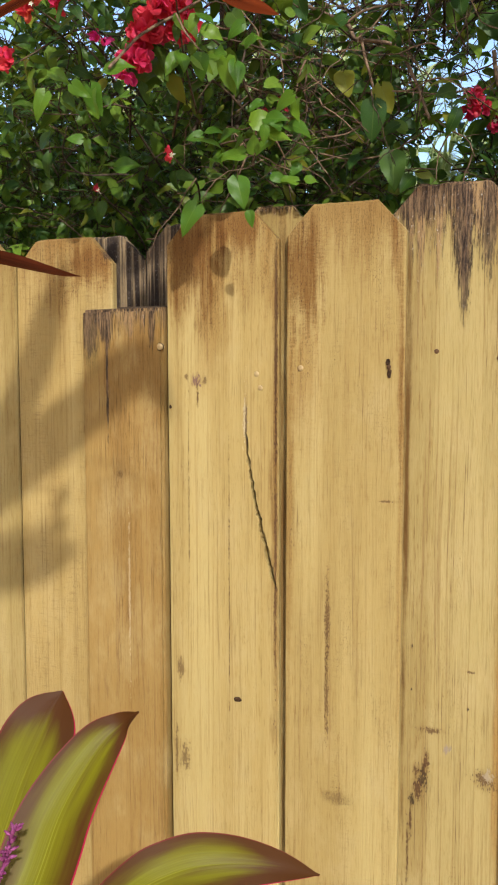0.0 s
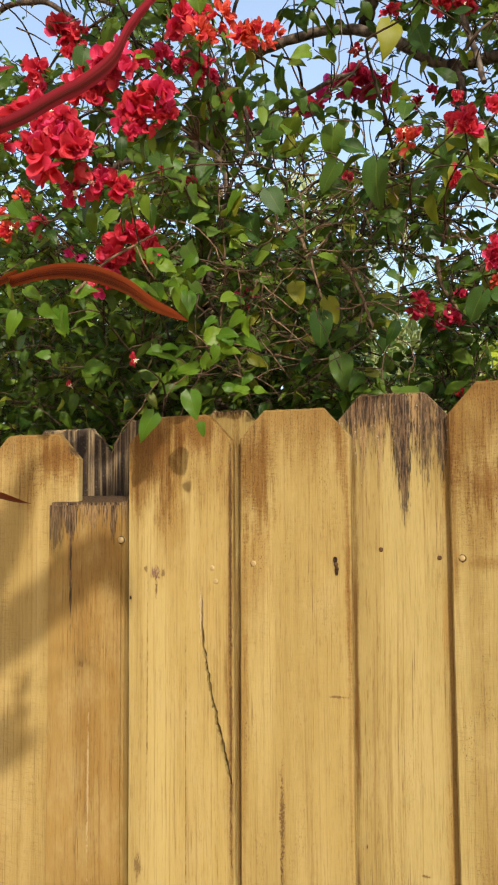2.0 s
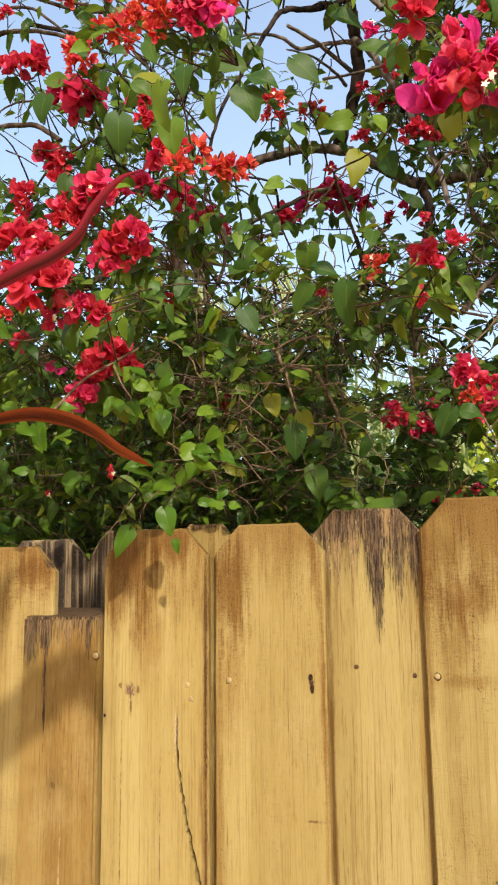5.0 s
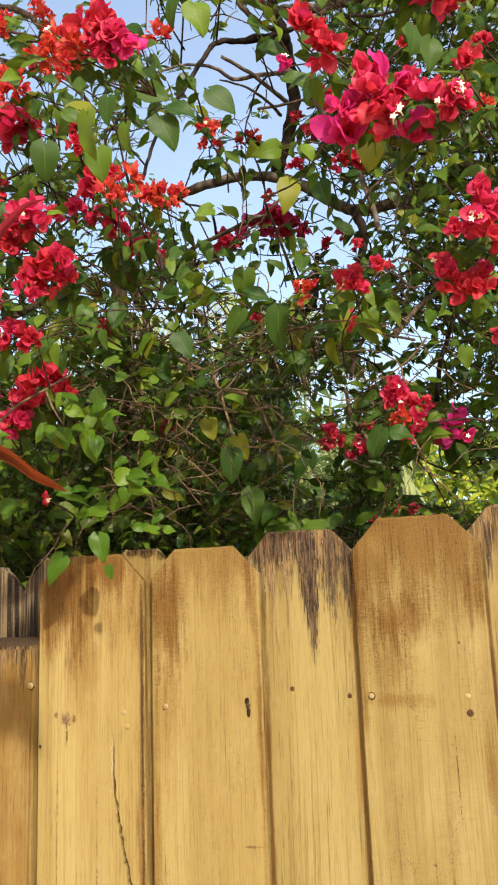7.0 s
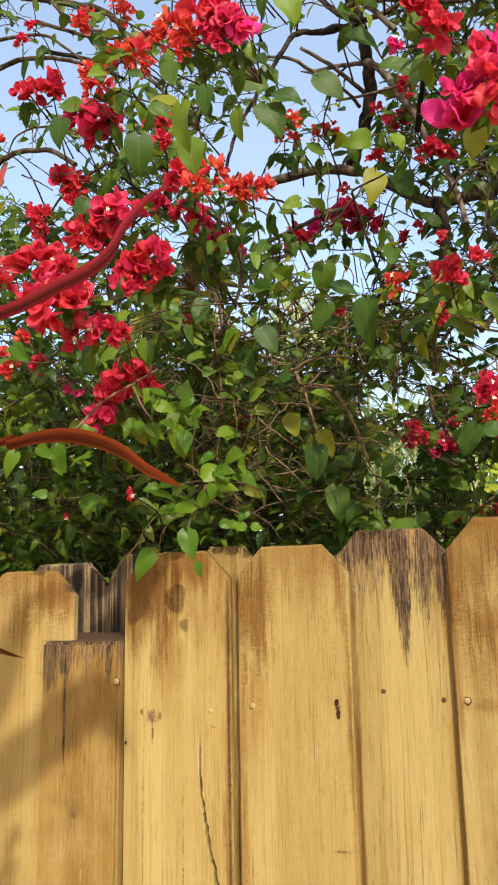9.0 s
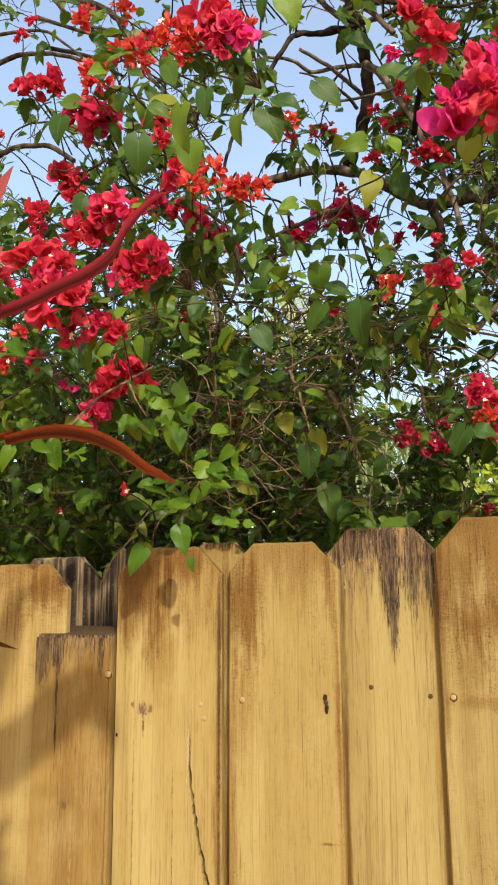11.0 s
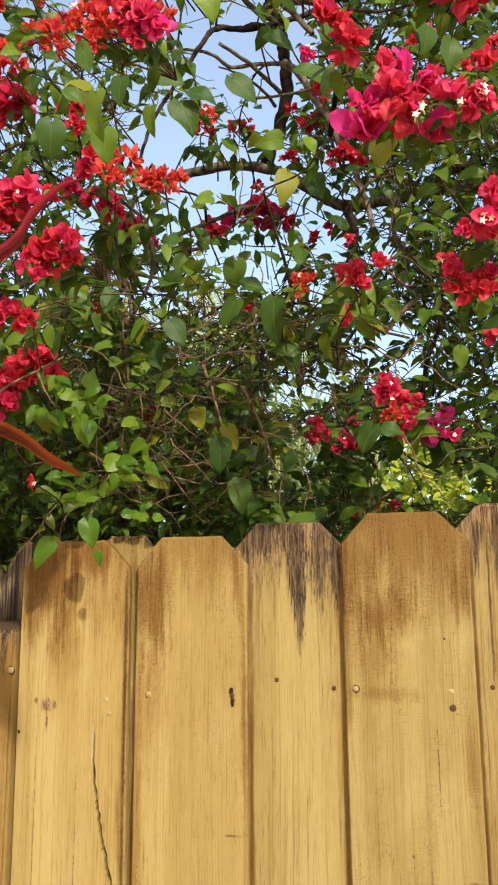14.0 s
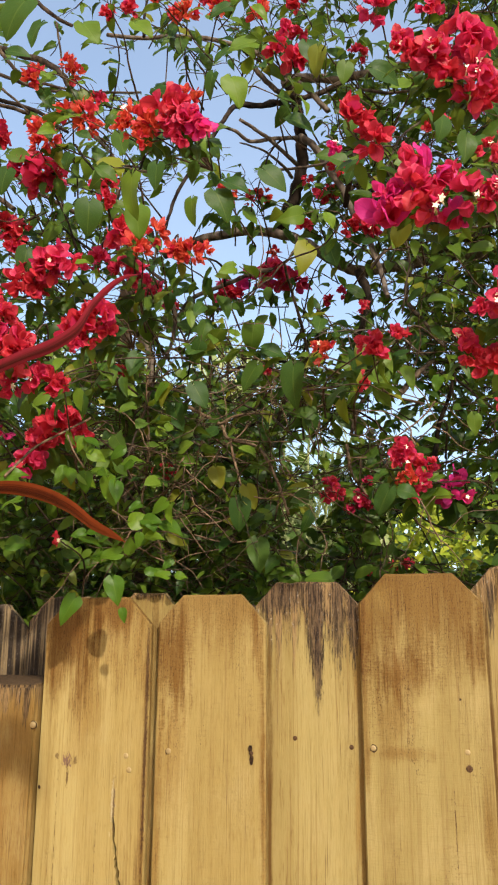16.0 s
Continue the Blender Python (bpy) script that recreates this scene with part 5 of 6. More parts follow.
# dark leafless tangle in the upper crown
for k in range(90):
    rnd = random.Random(860 + k)
    p = Vector((rnd.uniform(0.02, 0.52) if k % 3 else rnd.uniform(-0.6, 0.5), rnd.uniform(0.15, 0.75), rnd.uniform(2.02, 2.85)))
    d = Vector((rnd.uniform(-1, 1), rnd.uniform(-0.4, 0.3), rnd.uniform(-0.7, 0.9))).normalized()
    bm = bmesh.new()
    pts = [p]
    for i in range(rnd.randint(6, 11)):
        d = (d + Vector((rnd.uniform(-0.5, 0.5), rnd.uniform(-0.35, 0.35), rnd.uniform(-0.5, 0.5)))).normalized()
        pts.append(pts[-1] + d * rnd.uniform(0.014, 0.034))
        if rnd.random() < 0.6:
            q = (d + Vector((rnd.uniform(-1, 1), rnd.uniform(-0.5, 0.5), rnd.uniform(-1, 1)))).normalized() * rnd.uniform(0.015, 0.05)
            tube(bm, [pts[-1], pts[-1] + q * 0.5 + Vector((0, 0, 0.003)), pts[-1] + q], [0.0010, 0.0008, 0.0004], 4)
    if sum(in_gap(*q) for q in pts) > 1:
        continue
    r = rnd.uniform(0.0012, 0.0028)
    tube(bm, pts, [r * (1 - 0.6 * i / len(pts)) for i in range(len(pts))], 5)
    hang(part("twig", bm, (BARK, SHADED_BARK, GREY_BARK)[k % 3], shrub))
# limbs that cross behind the leaves
for k in range(36):
    rnd = random.Random(700 + k)
    a = Vector((rnd.uniform(-0.6, 0.6), rnd.uniform(0.2, 0.7), rnd.uniform(1.8, 2.75)))
    d = Vector((rnd.uniform(-1, 1), rnd.uniform(-0.4, 0.3), rnd.uniform(-0.2, 1.0))).normalized()
    pts = [a]
    for i in range(8):
        d = (d + Vector((rnd.uniform(-0.7, 0.7), rnd.uniform(-0.4, 0.4), rnd.uniform(-0.6, 0.55)))).normalized()
        pts.append(pts[-1] + d * rnd.uniform(0.035, 0.08))
    if sum(in_gap(*q) for q in pts) < 2:
        limb("branch", pts, rnd.uniform(0.0025, 0.0050), 0.0008, seed=20 + k)


def leaf_mesh(k, mat, open_blade=False):
    rnd = random.Random(900 + k)
    bm = bmesh.new()
    blade(bm, Matrix.Identity(4), 1.0, rnd.uniform(0.64, 0.86), rnd.uniform(0.12, 0.40 if open_blade else 0.36), rnd.uniform(0.10, 0.5), rnd.uniform(-0.3, 0.3) if open_blade else rnd.uniform(-0.40, 0.40), 10, rnd.uniform(0.28, 0.38), rnd.uniform(0.12, 0.24), rnd.uniform(0.03, 0.09), rnd.uniform(1.0, 1.2) if open_blade else rnd.uniform(0.8, 1.0))
    tube(bm, [Vector((0, -0.22, -0.03)), Vector((0, -0.1, 0.0)), Vector((0, 0.02, 0.0))], [0.016, 0.014, 0.010], 4)
    me = bpy.data.meshes.new("leaf")
    bm.to_mesh(me)
    bm.free()
    me.materials.append(mat)
    return me


LEAVES = [leaf_mesh(k, LEAF) for k in range(9)]
YOUNG = [leaf_mesh(k, LEAF_YOUNG, True) for k in range(9)]


def place_leaf(m, size, k, young=False):
    ob = new("leaf", (YOUNG if young else LEAVES)[k % len(LEAVES)])
    ob.parent = shrub
    ob.matrix_parent_inverse = Matrix.Translation(-UP_TO)
    ob.matrix_basis = m @ Matrix.Scale(size, 4)
    return ob


RIGHT = Vector((0.97, 0.23, 0.0))
count = 0
for group in (BROAD_HIGH, BROAD_UPPER, BROAD_RIGHT, BROAD_MID, BROAD_LOW, BROAD_EDGE):
    for x, y, z, size, slant in group:
        rnd = random.Random(1000 + count)
        a = radians(slant)
        d = (RIGHT * math.cos(a) + Vector((0, 0, 1)) * math.sin(a) + Vector((0, rnd.uniform(-0.35, 0.15), 0))).normalized()
        n = Vector((rnd.uniform(-0.2, 0.5), -0.8, rnd.uniform(0.1, 0.6)))
        place_leaf(facing(Vector((x, y, z)) - d * size * 0.5, d, n, rnd.uniform(-0.25, 0.25)), size * (0.9 if group in (BROAD_LOW, BROAD_EDGE) else 1.0), count, group in (BROAD_LOW, BROAD_EDGE))
        count += 1

# small young leaves of the sprays that hang over the boards: middle, spread, number
for k, (at, wide, n) in enumerate(((BROAD_LOW[3], 0.030, 9), (BROAD_LOW[9], 0.032, 9), (BROAD_LOW[6], 0.028, 7), (BROAD_LOW[14], 0.022, 5), (BROAD_EDGE[1], 0.035, 9))):
    rnd = random.Random(1500 + k)
    c = Vector(at[:3])
    for j in range(n):
        p = c + Vector((rnd.gauss(0, wide), rnd.gauss(0.01, 0.012), rnd.gauss(0.0, wide * 0.7)))
        d = Vector((rnd.uniform(-1, 1), rnd.uniform(-0.6, 0.2), rnd.uniform(-1.0, 0.3))).normalized()
        size = rnd.uniform(0.015, 0.032)
        if p.z + d.z * size > 1.815:
            place_leaf(facing(p, d, Vector((rnd.uniform(-0.3, 0.7), -0.7, rnd.uniform(0.1, 0.9))), rnd.uniform(-0.4, 0.4)), size, j, True)

# twigs and leaves of the mass, spread by chance through the plant's body
strips, twigs = [], bmesh.new()
chance = random.Random(5)


def grow(at, d, n, step, size, keep):
    pts = [at]
    for i in range(n):
        d = (d + Vector((chance.uniform(-0.45, 0.45), chance.uniform(-0.45, 0.35), chance.uniform(-0.4, 0.35)))).normalized()
        p = pts[-1] + d * step * chance.uniform(0.7, 1.2)
        if p.y < 0.16 and p.z < 1.87 or (body(p.x, p.y, p.z) <= 0.0 and chance.random() < 0.92):
            break
        pts.append(p)
        if i and chance.random() < keep and body(p.x, p.y, p.z) > 0.0:
            out = (Vector((chance.uniform(-1, 1), chance.uniform(-1.1, 0.5), chance.uniform(-0.9, 0.45))) + d * 0.3).normalized()
            nrm = SUN * 0.9 + Vector((chance.uniform(-0.8, 0.8), chance.uniform(-0.8, 0.8), chance.uniform(-0.5, 0.9)))
            strips.append((facing(pts[-1] + out * 0.01, out, nrm, chance.uniform(-0.5, 0.5)), size * chance.uniform(0.55, 1.25)))
    if len(pts) > 2:
        tube(twigs, pts, [0.0013 - 0.0009 * i / n for i in range(len(pts))], 4)


for k in range(33000):
    x, y, z = chance.uniform(-1.25, 0.95), chance.uniform(0.09, 1.5), chance.uniform(1.4, 3.3)
    if x < -0.95 * (0.55 + 0.45 * y) - 0.2 or chance.random() > body(x, y, z) * (0.75 if y > 0.3 else 0.55):
        continue
    if y < 0.2 and z < 1.9:
        continue
    if ((x + 0.15) / 1.15) ** 2 + ((y - 0.45) / 1.0) ** 4 > 0.75 + 0.45 * noise.noise(Vector((x * 4, y * 4, z * 2))):
        continue
    d = Vector((chance.uniform(-1, 1), chance.uniform(-0.9, 0.4), chance.uniform(-0.3, 0.9))).normalized()
    grow(Vector((x, y, z)), d, chance.randint(4, 7), 0.025, 0.030 if z < 2.3 else 0.035, 0.92)

# sprays that hang over the fence towards the garden
for k in range(260):
    x, y, z = chance.uniform(-0.5, 0.55), chance.uniform(-0.12, 0.12), chance.uniform(2.0, 2.9)
    if noise.noise(Vector((x * 5, y * 5, z * 5))) < 0.0:
        continue
    grow(Vector((x, y, z)), Vector((chance.uniform(-1, 1), -0.6, chance.uniform(-0.6, 0.5))).normalized(), chance.randint(3, 5), 0.028, 0.040, 0.8)


def spread(name, placed, mat, parent, label, rows=4, width=0.58):
    """Many leaves as one mesh."""
    shapes, faces, uv = [], [], []
    for k in range(8):
        rnd = random.Random(k)
        fold, droop, curl, wide, wave = rnd.uniform(0.05, 0.6), rnd.uniform(0.0, 0.65), rnd.uniform(-0.5, 0.5), width * rnd.uniform(0.8, 1.15), rnd.uniform(0, 0.08)
        base = []
        for i in range(rows + 1):
            t = i / rows
            w = wide * 0.5 * (t ** 0.4) * ((1 - t) ** 0.8) * 2.05 if i else wide * 0.1
            for sgn in (-1, 0, 1):
                zz = -droop * t * t + abs(sgn) * fold * w + curl * sgn * w * t + wave * math.sin(6 * t + 2 * sgn) * abs(sgn)
                base.append((sgn * w + curl * 0.2 * t * t, t * (1 - 0.25 * droop * t) - (0.08 * (1 - t) ** 3 if sgn else 0), zz, 1.0))
        shapes.append(np.array(base))
    for i in range(rows):
        for sgn in (0, 1):
            q = (3 * i + sgn, 3 * i + sgn + 1, 3 * i + sgn + 4, 3 * i + sgn + 3)
            faces.append(q)
            uv += [(0.5 * (v % 3), (v // 3) / rows) for v in q]
    quads, size = np.array(faces), len(shapes[0])
    verts = np.concatenate([shapes[k * 5 % 8] @ np.array(m @ Matrix.Scale(sc, 4)).T for k, (m, sc) in enumerate(placed)])[:, :3]
    allq = np.concatenate([quads + size * k for k in range(len(placed))])
    me = bpy.data.meshes.new(name)
    me.from_pydata(verts.tolist(), [], allq.tolist())
    layer = me.uv_layers.new(name="UVMap")
    layer.data.foreach_set("uv", np.tile(np.array(uv), (len(placed), 1)).ravel())
    me.polygons.foreach_set("use_smooth", np.ones(len(allq), dtype=bool))
    me.materials.append(mat)
    ob = new(name, me)
    ob.parent = parent
    ob.matrix_parent_inverse = Matrix.Translation(-parent.location)
    return tagged(ob, label, kind="stuff")


strips.sort(key=lambda e: e[0].translation.y + 0.25 * abs(e[0].translation.x) + 0.1 * abs(e[0].translation.z - 2.0))
for k, (m, s) in enumerate(strips[:230]):
    place_leaf(m, s * 0.8, k)
spread("foliage", strips[230:], LEAF_MASS, shrub, "dense green heart-shaped leaves")
smooth(twigs)
tagged(hang(part("twigwork", twigs, TWIG, shrub, "thin brown tangled twigs")), kind="stuff")

# ---- bract clusters ----
BRACTS = {"R": BRACT_RED, "P": BRACT_PINK, "M": BRACT_MAGENTA, "O": BRACT_ORANGE, "F": BRACT_PINK, "S": BRACT_RED}


def bract_mesh(kind, k):
    """One papery bract of unit length, cupped and wavy."""
    rnd = random.Random(3000 + 17 * k + ord(kind))
    bm = bmesh.new()
    blade(bm, Matrix.Identity(4), 1.0, rnd.uniform(0.42, 0.58) if kind == "O" else rnd.uniform(0.64, 0.88), rnd.uniform(-0.05, 0.45), rnd.uniform(-0.35, 0.30), rnd.uniform(-0.4, 0.4), 9, 0.42, 0.02, rnd.uniform(0.07, 0.17), 0.56)
    me = bpy.data.meshes.new("bract")
    bm.to_mesh(me)
    bm.free()
    me.materials.append(BRACTS[kind])
    return me


def core_mesh():
    """The short stalk in the heart of a flower head, of unit radius."""
    bm = bmesh.new()
    tube(bm, bend(((0, 0.15, -0.35), (0.05, 0.02, -0.1), (0, -0.05, 0.15)), 4), [0.06, 0.06, 0.055, 0.055, 0.05, 0.05, 0.045, 0.04, 0.03], 6)
    me = bpy.data.meshes.new("flower_head")
    bm.to_mesh(me)
    bm.free()
    me.materials.append(STALK)
    return me


def bract_places(kind, rnd, close=False):
    """Poses and sizes of the bracts of one head of unit radius: three to a flower."""
    out_list = []
    for i in range({"S": 2, "M": 5, "O": 11}.get(kind, 9) - (2 if close and kind not in "SM" else 0)):
        out = Vector((rnd.gauss(0.25, 0.9), rnd.gauss(0, 0.7) - 0.75, rnd.gauss(0, 0.85) + 0.25)).normalized()
        at = out * rnd.uniform(0.15, 0.5) if kind != "S" else out * 0.1
        turn = rnd.uniform(0, 6.28)
        for j in range(3):
            side = facing((0, 0, 0), out, (0, 0, 1), turn + j * 2.09 + rnd.uniform(-0.3, 0.3)).to_3x3()
            away = side @ Vector((0, 0, 1.0))
            d = out * rnd.uniform(0.55, 1.1) + away * rnd.uniform(0.2, 0.75)
            size = rnd.uniform(0.62, 0.86) * (1.35 if kind == "S" else 1.15 if kind == "M" else 0.8 if kind == "O" else 1.0) * (1.12 if close else 1.0)
            out_list.append((facing(at, d, out * 0.9 - away, rnd.uniform(-0.35, 0.35)), size))
    return out_list


def floret_mesh():
    """A small cream trumpet flower with five lobes, of unit radius, facing -Y."""
    bm = bmesh.new()
    c = bm.verts.new((0, 0.25, 0))
    ring = []
    for k in range(20):
        a = 2 * math.pi * k / 20
        r = 0.72 + 0.28 * math.cos(5 * a)
        ring.append(bm.verts.new((r * math.cos(a), -0.1 * r, r * math.sin(a))))
    for k in range(20):
        bm.faces.new((c, ring[k], ring[(k + 1) % 20])).smooth = True
    tube(bm, [Vector((0, 0.2, 0)), Vector((0, 1.2, 0.1)), Vector((0, 2.4, -0.1))], [0.25, 0.22, 0.16], 6)
    me = bpy.data.meshes.new("floret")
    bm.to_mesh(me)
    bm.free()
    me.materials.append(FLORET)
    return me


PETALS = {kind: [bract_mesh(kind, k) for k in range(7)] for kind in BRACTS}
CORE = core_mesh()
TRUMPET = floret_mesh()
stems = bmesh.new()
collars = []
number = 0
for group in (TOP, UPPER_LEFT, FAR_LEFT, RED_LEFT, LOW_LEFT, MIDDLE_LEFT, MIDDLE, MIDDLE_RIGHT, NEAR_RIGHT, FAR_RIGHT, LOW_RIGHT, SMALL, TOP_RIGHT, TOP_LEFT):
    for kind, x, y, z, r in group:
        rnd = random.Random(4000 + number)
        at = Vector((x, y, z))
        ob = new("flower_head", CORE)
        ob.parent = shrub
        ob.matrix_parent_inverse = Matrix.Translation(-UP_TO)
        ob.matrix_basis = Matrix.Translation(at) @ Euler((rnd.uniform(-0.3, 0.3), rnd.uniform(-0.5, 0.5), rnd.uniform(-0.3, 0.3))).to_matrix().to_4x4() @ Matrix.Scale(r * (1.12 if y > -0.25 else 1.06), 4)
        for j, (m, size) in enumerate(bract_places(kind, rnd, y < -0.2)):
            tint = kind if rnd.random() < 0.8 else {"R": "P", "P": "R", "M": "P", "O": "R", "F": "R", "S": "R"}[kind]
            petal = new("bract", PETALS[tint][(number + j) % 7])
            petal.parent = ob
            petal.matrix_basis = m @ Matrix.Scale(size, 4)
        tagged(ob, {"R": "scarlet papery bracts", "P": "crimson papery bracts", "M": "magenta papery bracts", "O": "orange-red papery bracts", "F": "crimson bracts with cream florets", "S": "few small red bracts"}[kind])
        for j in range({"F": 3, "S": 1, "P": 1 if number % 4 == 0 else 0}.get(kind, 1 if number % 7 == 0 else 0)):
            fl = new("floret", TRUMPET)
            fl.parent = ob
            p = at + Vector((rnd.uniform(-0.45, 0.45) * r, -r * 0.75, rnd.uniform(-0.45, 0.45) * r))
            fl.matrix_parent_inverse = (Matrix.Translation(UP_TO) @ ob.matrix_parent_inverse @ ob.matrix_basis).inverted()
            fl.matrix_basis = Matrix.Translation(p) @ Euler((rnd.uniform(-0.5, 0.5), 0, rnd.uniform(-0.5, 0.5))).to_matrix().to_4x4() @ Matrix.Scale(0.0036, 4)
        # the spray that carries the head, with leaves along it
        back = Vector((rnd.uniform(-0.12, 0.12), rnd.uniform(0.12, 0.3), rnd.uniform(-0.12, 0.08) if y > -0.15 else rnd.uniform(0.04, 0.16)))
        if y < -0.15:
            near = [Vector(h[1:4]) for h in group if h[2] < -0.15 and (Vector(h[1:4]) - at).length < 0.09]
            back = sum(near, Vector()) / len(near) + Vector((0.012, 0.09, 0.015)) - at
        mid = at + back * 0.5 + Vector((rnd.uniform(-0.03, 0.03), 0, rnd.uniform(-0.02, 0.05))) * min(1.0, (y + 0.95) / 0.95)
        line = bend((at + Vector((0, 0.004, -r * 0.2)), mid, at + back), 4)
        tube(stems, line, [(0.0010 + 0.0009 * i / (len(line) - 1)) * min(1.0, (y + 0.95) / 0.95) for i in range(len(line))], 4)
        for j in range(rnd.randint(3, 5)):
            p = at + back * rnd.uniform(0.08, 0.5) + Vector((rnd.uniform(-1, 1), 0, rnd.uniform(-1.1, 0.5))) * r * 0.7
            out = Vector((rnd.uniform(-1, 1), rnd.uniform(-0.5, 0.3), rnd.uniform(-1.0, 0.4))).normalized()
            collars.append((facing(p, out, Vector((rnd.uniform(-0.4, 0.6), -0.7, rnd.uniform(0.1, 0.9)))), rnd.uniform(0.026, 0.042) * min(1.0, (y + 0.95) / 1.0)))
        number += 1
smooth(stems)
tagged(hang(part("spray_wood", stems, TWIG, shrub, "thin stems of the flower heads")), kind="stuff")
spread("spray_leaves", collars, LEAF_MASS, shrub, "small green leaves round the flower heads")


# ---- cordyline ----
cordyline = empty("cordyline", (-0.30, -0.52, 0.0), "ti plant with long arching bronze, maroon and green leaves", "plant")


def ti_leaf_material(name, middle, edge, rim, rough=0.35, through_light=0.3, lines=0.5, border=1.6, rim_from=0.478):
    """Long blade: its middle blends into the darker edge colour outwards and towards the tip; a thin bright rim on one side."""
    m = Nodes(name, rough)
    uv = m.add("ShaderNodeUVMap").outputs[0]
    u, v, _ = m.axes(uv)
    rib = m.math("ABSOLUTE", m.math("SUBTRACT", u, 0.5))
    line = m.noise(m.scaled(uv, (38, 1.6, 1)), 1.0, 3.0, 0.6)
    wide = m.noise(m.scaled(uv, (4, 2.4, 1)), 1.0, 3.0, 0.5)
    r = m.math("MULTIPLY", m.add("ShaderNodeObjectInfo").outputs["Random"], 0.25)
    fac = m.math("ADD", m.math("ADD", m.math("MULTIPLY", rib, border), r), m.math("MULTIPLY", m.math("SUBTRACT", wide, 0.5), 1.1))
    fac = m.math("ADD", fac, m.span(v, 0.62, 1.0, 0.0, 0.9))
    c = m.mix(m.span(fac, 0.10, 0.80), middle, edge)
    c = m.mix(m.math("MULTIPLY", m.span(line, 0.46, 0.66), lines), c, edge)
    pale = tuple(min(1.0, q * 1.9 + 0.02) for q in middle)
    c = m.mix(m.math("MULTIPLY", m.math("MULTIPLY", m.span(line, 0.50, 0.30), m.span(rib, 0.25, 0.0)), m.span(v, 0.9, 0.5, 0.0, 0.4)), c, pale)
    c = m.mix(m.math("MULTIPLY", m.span(rib, rim_from, rim_from + 0.016), m.span(u, 0.4, 0.6, 0.25, 1.0)), c, rim)
    m.colour(c)
    m.bsdf.inputs["Specular IOR Level"].default_value = 0.07
    m.bump(m.math("ADD", line, m.span(rib, 0.0, 0.05)), 0.12, 0.0015)
    tr = m.add("ShaderNodeBsdfTranslucent")
    m.wire(c, tr.inputs[0])
    mx = m.add("ShaderNodeMixShader")
    mx.inputs[0].default_value = through_light
    m.wire(m.bsdf.outputs[0], mx.inputs[1])
    m.wire(tr.outputs[0], mx.inputs[2])
    m.wire(mx.outputs[0], m.tree.nodes["Material Output"].inputs[0])
    return m.mat


TI_BRONZE = ti_leaf_material("ti_bronze", (0.060, 0.012, 0.006), (0.240, 0.050, 0.014), (0.300, 0.070, 0.020), 0.45, 0.4, 0.9)
TI_BROWN = ti_leaf_material("ti_brown", (0.050, 0.012, 0.006), (0.10, 0.024, 0.010), (0.030, 0.008, 0.005), 0.45, 0.3)
TI_RED = ti_leaf_material("ti_maroon", (0.075, 0.016, 0.012), (0.26, 0.022, 0.036), (0.36, 0.030, 0.06), 0.4, 0.35)
TI_PINK = ti_leaf_material("ti_pink", (0.24, 0.075, 0.072), (0.30, 0.070, 0.075), (0.34, 0.050, 0.06), 0.38, 0.3)
TI_GREEN = ti_leaf_material("ti_green", (0.108, 0.102, 0.003), (0.046, 0.017, 0.004), (0.24, 0.007, 0.032), 0.42, 0.15, 0.14, 1.3, 0.470)


def ti_leaf(points, width, mat, normal=(0, -0.8, 0.5), fold=0.25, twist=0.0, label="", swell=0.5, side=None, tip=1.9):
    """A long leaf along a curve: narrow base, broad middle, drawn-out tip, folded on the midrib."""
    line = bend(points, 8)
    n = len(line)
    bm = bmesh.new()
    uvs = bm.loops.layers.uv.verify()
    rows = []
    for i, p in enumerate(line):
        t = i / (n - 1)
        d = (line[min(i + 1, n - 1)] - line[max(i - 1, 0)]).normalized()
        up = Vector(normal)
        s = (Vector(side) - d * d.dot(Vector(side))).normalized() if side else d.cross(up).normalized()
        up = s.cross(d)
        a = twist * t
        s, up = s * math.cos(a) + up * math.sin(a), up * math.cos(a) - s * math.sin(a)
        w = 0.5 * width * max(0.03, (min(1.0, (t + 0.12) / swell) ** 0.8) * (1 - max(0.0, (t - swell) / (1 - swell)) ** tip))
        row = []
        for k in (-1, -0.5, 0, 0.5, 1):
            ripple = 0.05 * width * noise.noise(Vector((t * 5, k, points[0][0] * 30))) * abs(k)
            row.append((bm.verts.new(p + s * (k * w) + up * (abs(k) * fold * w + ripple)), (0.5 + 0.5 * k, t)))
        rows.append(row)
    for a, b in zip(rows, rows[1:]):
        for k in range(4):
            quad = (a[k], a[k + 1], b[k + 1], b[k])
            f = bm.faces.new([q[0] for q in quad])
            f.smooth = True
            for loop, q in zip(f.loops, quad):
                loop[uvs].uv = q[1]
    ob = part("leaf", bm, mat, cordyline, label)
    ob.matrix_parent_inverse = Matrix.Translation(-cordyline.location)
    return ob


